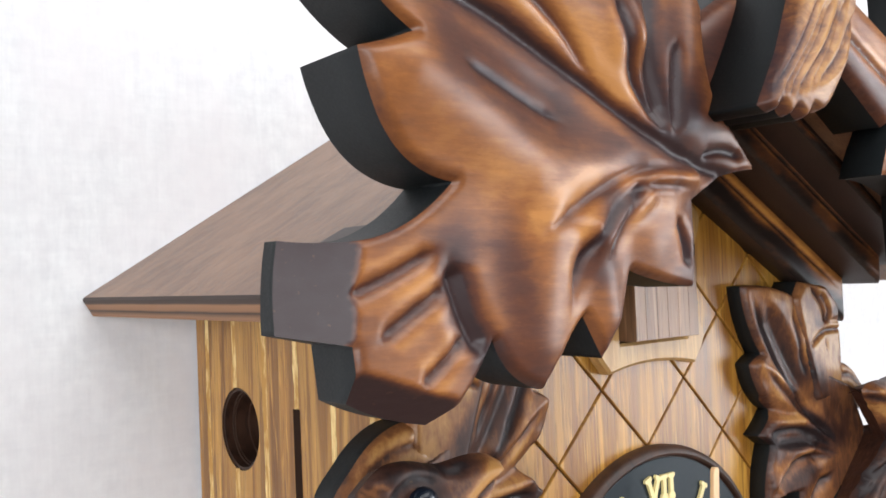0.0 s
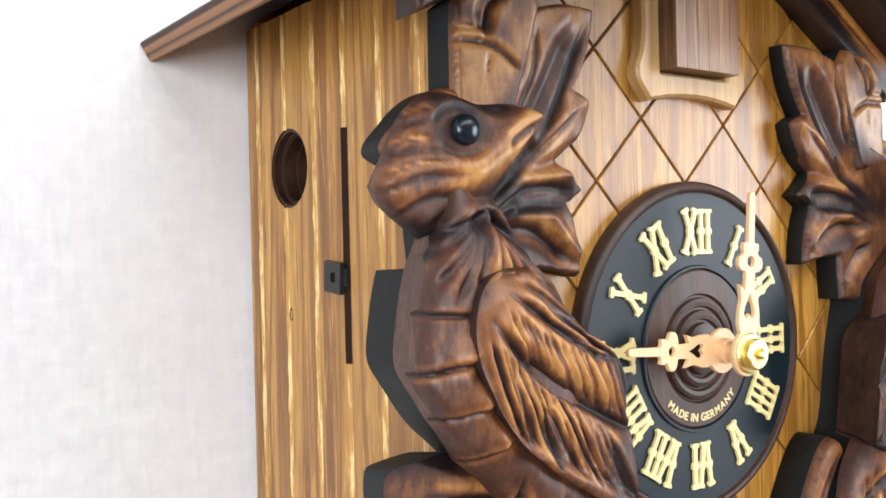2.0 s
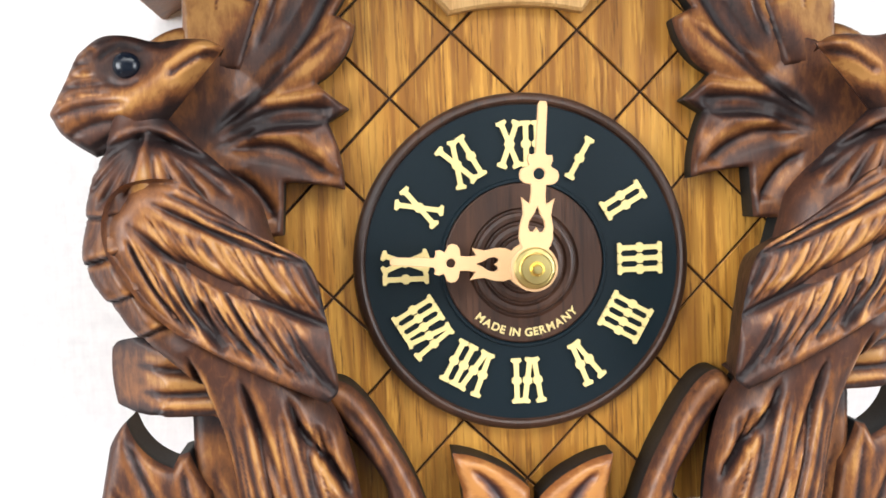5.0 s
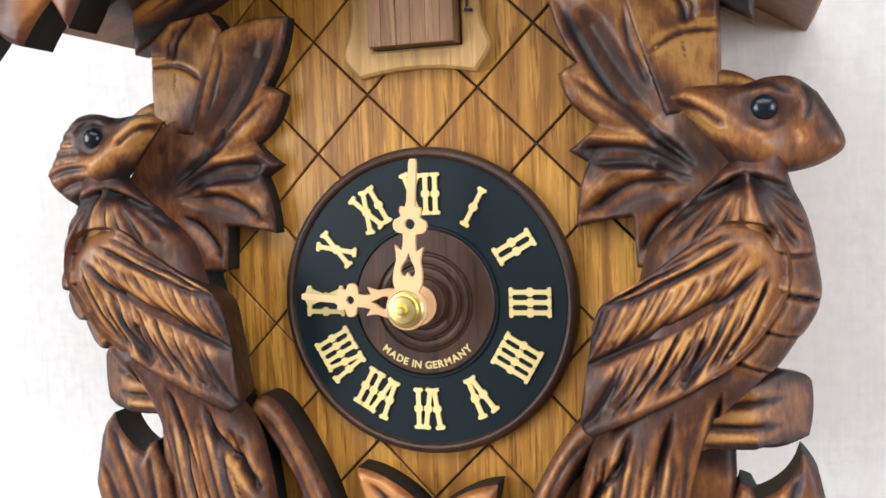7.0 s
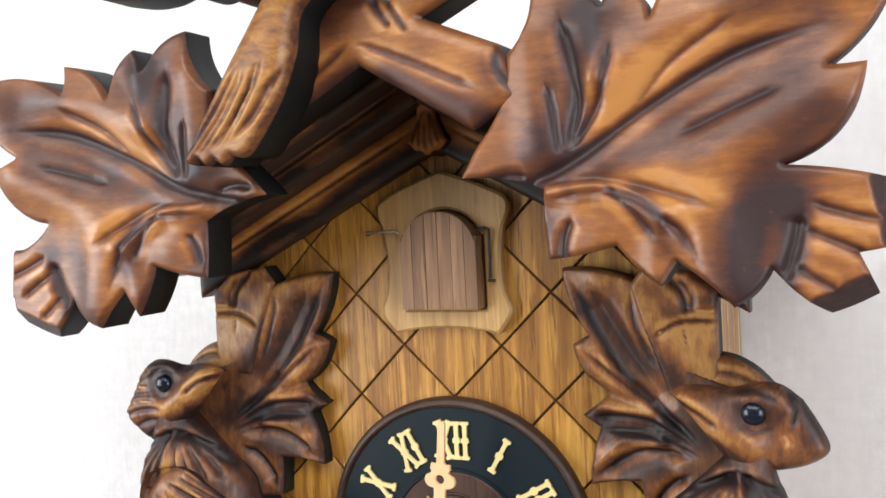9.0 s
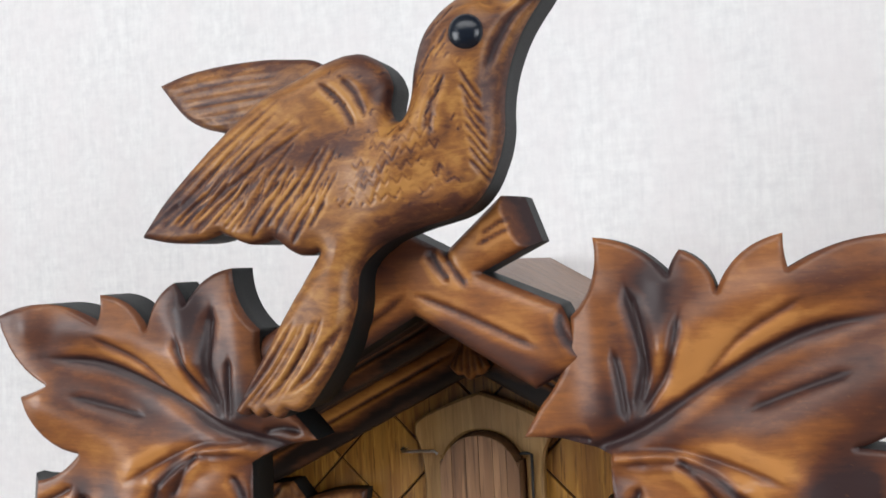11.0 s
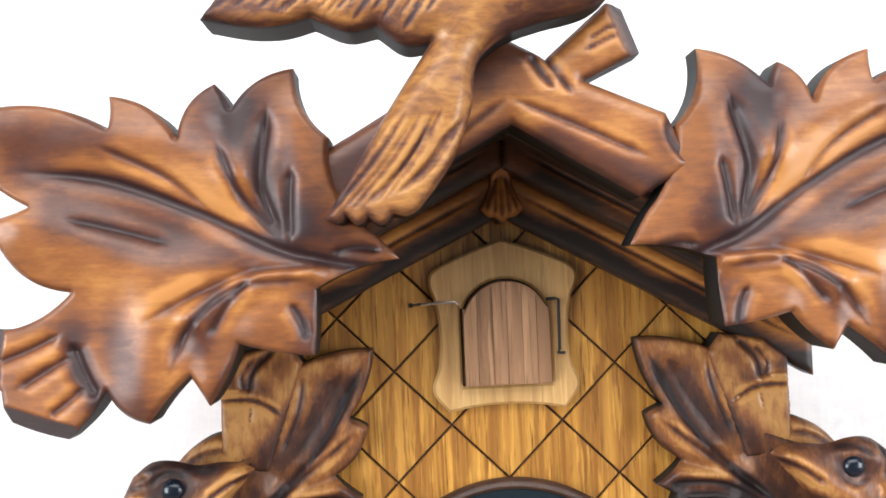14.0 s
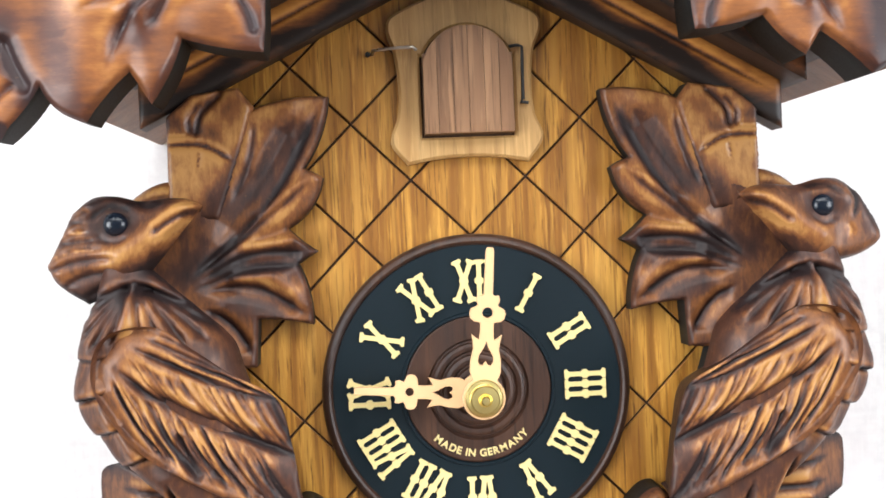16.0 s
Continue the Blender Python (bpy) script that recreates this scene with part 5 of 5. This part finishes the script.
BODY_SHAPE = dict(wall=0.62, tilt=(-0.2, 0, -112, 0), edge=14, top=25.0, round=12, floor=3.0, stain=0.56, rim=0.12, swells=[([(-114, 46), (-98, 46), (-88, 36)], 8, -9.0), ([(-116, 14), (-115, 2), (-106, -14)], 2.6, 1.8), ([(-120, 14), (-119, 2), (-110, -14)], 3, -1.0), ([(-107, 18), (-106, 8), (-98, -6), (-88, -18)], 5, -2.2)],
                  steps=[(line, 8.5, d) for line, d in zip(BREAST, (2.6, 3.2, 3.0, 2.6))],
                  cuts=fan((-105.5, 38), [(-121.5, 31), (-122, 26.5), (-121, 21), (-117.5, 18), (-112, 19.5)], 1.4, 2.1, 0.3) + fan((-104.5, 38), [(-103, 20), (-97, 19), (-90, 18.5), (-84, 19.5), (-81, 22), (-88, 29)], 1.4, 2.4, 0.4)
                  + [(line, w, d, k) for line, w, d, k in zip(BREAST, (0.7, 0.9, 0.7, 0.8), (0.8, 1.2, 0.9, 1.0), (0.4, 0.6, 0.45, 0.5))]
                  + [([(-117, 12), (-111, 11), (-107, 6)], 0.9, 0.8, -0.35), ([(-110.5, 14), (-109.5, 8), (-110.5, 2)], 0.8, 0.7, 0.3)]
                  + fan((-97.5, -23), [(-91, -52), (-88, -70), (-85, -86), (-80, -88)], 1.2, 1.6, 0.36) + fan((-84, -30), [(-76, -60), (-72, -88), (-66, -88)], 1.4, 1.5, 0.3) + fan((-72, -36), [(-63, -62), (-58, -88)], 1.4, 1.6, 0.36)
                  + feathers(random.Random(5), 13, (-95, -30), (-64, -42), (-86, -88), (-54, -86), 0.8, 1.0, 0.35, 0.3, 0.02) + feathers(random.Random(6), 6, (-74, -40), (-62, -44), (-60, -58), (-54, -72), 1.2, 1.6, 0.4, 0.25),
                  # the last two smears paint shade on the neck below the head
                  smears=[([(-106, 22), (-103, 30)], 3.5, -0.4), ([(-116, 8), (-113, -2), (-103, -16)], 3, -0.2), ([(-92, -50), (-84, -86)], 3, -0.25), ([(-78, -50), (-72, -80)], 4, -0.3), ([(-64, -52), (-58, -80)], 3, -0.2), ([(-119, 34), (-108, 33), (-92, 36)], 4, 0.3), ([(-101, 45), (-92, 42), (-86, 32)], 5, 0.45)])
WING = [(-117.8, 22), (-108.5, 25.2), (-98, 24.3), (-88, 17.6), (-77.5, 9.6), (-64.2, 1.0), (-60.2, -13.8), (-58.6, -24), (-57.6, -35), (-60.8, -38.2, 1), (-77.5, -29.4), (-92.6, -20.5), (-104.5, -13.5), (-115.8, -2), (-121.0, 10.5)]
rng = random.Random(3)
wing_cuts = [([(-108, 19.5), (-94, 13), (-78, 5), (-62.5, 0)], 1.3, 1.8, 0.5), ([(-104, 22), (-92, 17), (-72, 6)], 1.1, 1.2, 0.4), ([(-114, 13.5), (-103, 5), (-92.4, -1), (-76, -9), (-57, -18)], 2.3, 3.2, 0.75), ([(-100, 23.3), (-90, 18.6), (-80, 12.2)], 0.9, 0.9, 0.35),
             ([(-98, 15.5), (-84, 9), (-68, 3.2)], 0.9, 1.0, 0.35), ([(-94, -6.5), (-91, -14), (-86.7, -23)], 2.0, 2.2, 0.55)]
wing_cuts += feathers(rng, 17, (-110, 17), (-66, 2), (-92, -2), (-57, -17), 0.95, 1.4, 0.42, 0.12, 0.04)
wing_cuts += feathers(rng, 24, (-117, 12), (-72, -12), (-99, -16), (-56, -38), 0.85, 1.4, 0.42, 0.1, 0.03)
wing_cuts += feathers(rng, 16, (-110, 6), (-70, -13), (-101, -13), (-60, -36), 0.5, 0.4, 0.3, 0.3, 0.04)
wing_cuts += feathers(rng, 8, (-102, 21), (-80, 10), (-76, 7), (-63, 0), 0.6, 0.6, 0.35, 0.3, 0.02)
WING_SHAPE = dict(wall=0.8, tilt=(-0.17, 0, -91, 0), edge=22.6, top=24.0, round=1.6, stain=0.4, rim=0.1, under=4.0, cuts=wing_cuts, swells=[([(-121, 18), (-119, 6), (-110, -8), (-100, -16)], 5, -3.4), ([(-120, 23), (-104, 26)], 5, -4.6), ([(-118, 20), (-112, 14)], 6, -1.5), ([(-104, 2), (-76, -10), (-58, -19)], 3.5, -1.6), ([(-102, 9), (-70, -5)], 4, 1.2)],
                  smears=[([(-100, -9), (-80, -19)], 4, 0.25), ([(-66, -24), (-60, -35)], 6, 0.45), ([(-110, 16), (-104, 4)], 3.5, -0.16), ([(-90, 8), (-70, -4)], 3.5, -0.2), ([(-86, 12), (-66, 0)], 3, 0.25), ([(-62, 0), (-59, -14)], 4, 0.4)])
UPLEAF = [(-74, 90.7, 0.07), (-46, 96.0, 0.07), (-55, 72.6, 0.04), (-48.8, 69.4, 0.12), (-60.9, 52.9, -0.03), (-51.6, 45, 0.0), (-58, 41, 0.06), (-53.8, 20.9, -0.03), (-71.6, 23.6, 0), (-72.6, 8, 0), (-104, 6, 0), (-108, 42, 0), (-101, 58, 0), (-86, 64, 0)]
UPLEAF_FOLDS = [([(-84, 48), (-70, 66), (-56, 90)], 5.5, 2.8, 0.0), ([(-80, 46), (-66, 51), (-51, 57.5)], 4.0, 2.6, 0.0), ([(-80, 41.5), (-68, 42.6), (-56, 43.6)], 3.2, 2.4, 0.0),
                ([(-86, 34), (-70, 31.8), (-58, 24)], 4.5, 3.0, 0.0), ([(-86, 27), (-80, 21), (-75, 13)], 4.5, 2.4, 0.0)]
UPLEAF_SHAPE = dict(edge=5.8, top=8.0, round=1.2, floor=2.5, stain=0.46, rim=0.15, tilt=(-0.11, 0, -52, 60),
                    cuts=UPLEAF_FOLDS + [([(-92, 37), (-80, 48.5), (-65, 63.5), (-49, 92.5)], 1.7, 1.9, 0.5), ([(-90, 40), (-73, 52), (-53, 68)], 1.3, 1.2, 0.4), ([(-90, 36.5), (-73, 44.8), (-55.5, 45.2)], 1.5, 1.7, 0.4), ([(-91, 34), (-74, 40), (-58.5, 40.6)], 1.6, 1.8, 0.5),
                          ([(-89, 33), (-73, 34.5), (-56, 24.5)], 1.5, 1.6, 0.45), ([(-88, 28), (-80, 22), (-73.5, 12)], 1.4, 1.4, 0.5), ([(-78, 62), (-72, 76), (-70, 88)], 1.2, 1.0, 0.4)],
                    swells=[([(-76, 47.6), (-56, 49.4)], 1.8, 1.8), ([(-78, 37.6), (-66, 37.6), (-56, 28)], 2.0, 1.6), ([(-72, 75), (-58, 92)], 4, 1.2), ([(-70, 58), (-52, 69)], 2.4, 1.4)],
                    smears=[([(-72, 64), (-56, 82)], 5, 0.35), ([(-84, 43), (-72, 41), (-58, 43)], 4.5, 0.45), ([(-78, 30), (-66, 26)], 3.5, 0.3), ([(-66, 92), (-52, 93)], 4, -0.3), ([(-74, 47), (-54, 52)], 2.2, -0.3), ([(-76, 36.5), (-58, 33)], 2.0, -0.22), ([(-80, 74), (-72, 86)], 6, -0.3), ([(-64, 56), (-52, 69)], 3, -0.22), ([(-92, 40), (-80, 44)], 5, 0.35)])


def side_carving(sign, label):
    flip = sign > 0

    def turn(x, z):
        return (x, z + 2.0) if sign < 0 else (-x - 1.0, z - 0.6)

    def leaf_turn(x, z):
        return (x, z + 1.8) if sign < 0 else (-x - 1.0, z + 1.8)

    root = thing("side_carving", mm(sign * 90, 0, -80), label, "carving", "carvings beside the dial")
    mats = [M_SIDEBIRD, M_EDGE]

    def piece(name, loop, base, shape, parent, text="", step=1.0, mats=mats, turn=turn):
        return carve(name, loop, base, shape, parent, mats, text, step, turn, flip)

    def shoulder(x, z):
        """Draws the wing's rounded end in towards its tip."""
        return turn(x + 5.0 * min(1.0, max(0.0, (-x - 90.0) / 26.0)), z)

    piece("leaf", arcs(UPLEAF, 0.9), 0.0, UPLEAF_SHAPE, root, "jagged brown carved leaf", 0.8, turn=leaf_turn)
    twig = [(-98.5, 56, 0), (-98.2, 90, 0), (-90, 97, 0.0), (-75, 99, 0.0), (-70, 92.5, 0.0), (-74, 79, 0), (-82, 56, 0)]
    piece("twig", arcs(twig, 1.2), 0.0, dict(edge=9, top=12.0, round=1.6, stain=0.08, rim=0.3,
                                             cuts=[([(-77, 75.2), (-86.6, 80.4), (-99, 80.8)], 1.0, 1.6, 0.65), ([(-79, 98), (-86.8, 90.5), (-88.8, 82)], 1.5, 2.4, 0.5), ([(-86, 95), (-90.5, 89), (-90, 83)], 1.0, 1.5, 0.4),
                                                   ([(-91, 83.8), (-94, 84.2), (-98, 84)], 0.9, 1.0, -0.35), ([(-87, 79), (-88, 76), (-88.4, 73)], 0.6, 0.6, 0.4)],
                                             smears=[([(-96, 87), (-84, 84)], 3.5, 0.45), ([(-74, 74), (-86, 58)], 5.0, 0.55), ([(-92, 94), (-78, 92)], 4, 0.3)]), root, "orange-brown cut twig", 0.9)
    crest = [(-118, 52), (-113, 61), (-105, 67.4), (-96.5, 69.3), (-88, 65.5), (-85, 58), (-98, 50)]
    piece("crest", spline(crest, 1.0), 0.0, dict(edge=8, top=12, round=5, stain=0.22, rim=0.2, cuts=[([(-113, 58), (-103, 63.5), (-92, 64)], 1.2, 1.2, 0.4), ([(-98, 67), (-94, 63), (-91, 61)], 1.1, 1.0, 0.4)]), root, "brown leaf behind the bird's head", 1.1)
    bird = piece("bird", spline(BODY, 1.0), -13.0, dict(BODY_SHAPE, under=5.0), root, "perched carved bird with grooved breast and long tail", 0.7, [M_SIDEBIRD, M_SIDEBIRD])
    block = [p for p in shrink(spline(BODY, 1.5), 5.5) if p[1] < 25.8]
    bm = bmesh.new()
    pts = [turn(*p) for p in block]
    plate(bm, [pts], -13.2, 0.0, (0, 0))
    part("backing", bm, M_EDGE, bird, "charcoal-stained block behind the bird")
    piece("head", spline(HEAD2 if flip else HEAD, 0.9), -19.5, dict(SMOOTH_HEAD if flip else HEAD_SHAPE, under=2.5), bird, "smooth reddish-brown head and beak" if flip else "dark scratched head with an orange-brown cheek and beak", 0.9, [M_SIDEBIRD, M_SIDEBIRD])
    piece("wing", spline(WING, 0.9), -13.0, WING_SHAPE, bird, "folded wing with gouged feathers", 0.55, [M_SIDEBIRD, M_SIDEBIRD], shoulder)
    ex, ez = turn(-109.8, 55.8)
    bm = bmesh.new()
    prof = [(0, -2.2)] + [(3.6 * math.sin(a), -2.2 * math.cos(a)) for a in (0.25, 0.5, 0.75, 1.0, 1.25, 1.5708)] + [(3.6, 6.0)]
    lathe(bm, [(p, -30.4 + q) for p, q in prof], ex, ez, 32)
    bmesh.ops.recalc_face_normals(bm, faces=bm.faces)
    part("eye", smooth(bm, 60), M_EYE, bird, "glossy black glass eye")
    # the perch, its post, and the leaves below
    perch = [(-122.4, -22.6, 0.1), (-119.3, -19.9, 0.02), (-106, -18.3, 0), (-88, -26, 0), (-87, -43.5, 0), (-111.8, -41.9, 0.02), (-121.5, -38.6, 0.05)]
    piece("perch", arcs(perch, 1.0), 0.0, dict(edge=17, top=22.5, round=1.5, stain=0.3, rim=0.2, under=2.6, bevels=[(-122, -30, 1.0, 0.0, 13.5, 0.55, 0.12), (-106, -18.6, 0.0, -1.0, 16.0, 1.3, 0.3)], cuts=[([(-115, -26.8), (-104, -28.6), (-88, -31)], 1.5, 2.6, 0.6), ([(-114, -34.6), (-103, -35.6), (-87, -35.5)], 1.5, 2.6, 0.65), ([(-111, -40), (-100, -40.5), (-90, -41)], 0.9, 0.8, 0.3)],
                                               smears=[([(-120, -20), (-106, -19)], 3, 0.35), ([(-118, -41), (-96, -43)], 3, 0.45)]), root, "stubby carved perch", 1.0)
    post = [(-101, -40, 0), (-101.6, -92, 0), (-84, -92, 0), (-84, -40, 0)]
    piece("post", arcs(post, 1.5), 0.0, dict(edge=11, top=14, round=4, stain=0.34, rim=0.25, cuts=[([(-96, -60), (-92, -75), (-94, -90)], 1.0, 0.9, 0.4)], smears=[([(-100, -44), (-86, -44)], 5, 0.5)]), root, "square carved twig", 1.4)
    low = [(-128.5, -70, 0.0), (-124.6, -51.5, 0.05), (-119.6, -44.0, -0.13), (-107.0, -58.6, 0), (-105.2, -55, 0), (-102, -54, -0.05), (-96, -66, 0), (-92, -93, 0), (-118, -97, 0.05)]
    piece("lower_leaf", arcs(low, 1.0), 0.0, dict(edge=14, top=17.5, round=5, stain=0.28, rim=0.3, cuts=[([(-120, -48), (-113, -66), (-104, -90)], 1.4, 1.6, 0.6), ([(-104, -57), (-102, -72), (-100, -88)], 1.2, 1.2, 0.5), ([(-124, -62), (-118, -76), (-112, -90)], 1.2, 1.2, 0.5)],
                                              smears=[([(-122, -52), (-116, -80)], 5, 0.3), ([(-108, -64), (-100, -84)], 5, 0.3)]), root, "pointed lower leaf with dark edges", 1.0)
    stem = [(-64.5, -41, 1), (-59.5, -36.0), (-52.4, -39.6), (-42.8, -54), (-34.8, -70.4), (-28.5, -91, 1), (-44, -93, 1), (-45, -70), (-51.3, -58.3), (-59.2, -46)]
    piece("stem", spline(stem, 1.0), 0.0, dict(edge=11, top=16, round=4, stain=0.3, rim=0.3, cuts=[([(-58, -41), (-48, -54), (-38, -78)], 1.0, 0.9, 0.3)], smears=[([(-56, -46), (-44, -70)], 4, 0.3)]), root, "curving stem towards the foot of the clock", 1.0)
    sx, sz = turn(-92.0, -40.6)
    bm = bmesh.new()
    lathe(bm, [(0, -21.0), (1.3, -20.8), (1.7, -20.0), (1.7, -12)], sx, sz, 16)
    bmesh.ops.recalc_face_normals(bm, faces=bm.faces)
    part("screw", smooth(bm, 40), M_STEEL, root, "small steel screw")
    return root


side_carving(-1, "brown carved bird perched among leaves, beside the black dial")
side_carving(1, "brown carved bird perched among leaves, facing the dial's twelve")

foot = thing("foot_carving", mm(0, 0, -100), "two carved orange leaf tips below the black dial", "carving")
FOOT = [(-24.6, -58.4, 0.05), (-13, -62, 0.05), (-1.2, -70.6, 0.0), (-1.2, -101, 0.05), (-18, -86, 0.06), (-22, -69.5, 0.03)]
for sign in (-1, 1):
    carve("leaf_tip", arcs(FOOT, 1.0), 0.0, dict(edge=10, top=13.5, round=4, stain=0.08, rim=0.3, cuts=[([(-20, -62), (-12, -70), (-3, -88)], 1.7, 2.0, 0.7), ([(-6, -76), (-3.5, -84), (-2.5, -96)], 1.3, 1.5, 0.6)], smears=[([(-12, -70), (-6, -84)], 3.5, 0.5)]),
          foot, [M_CARVE, M_EDGE], "carved leaf tip, orange with a dark vein", 1.0, (lambda x, z: (x, z)) if sign < 0 else (lambda x, z: (-x + 0.6, z - 3.0)), sign > 0)
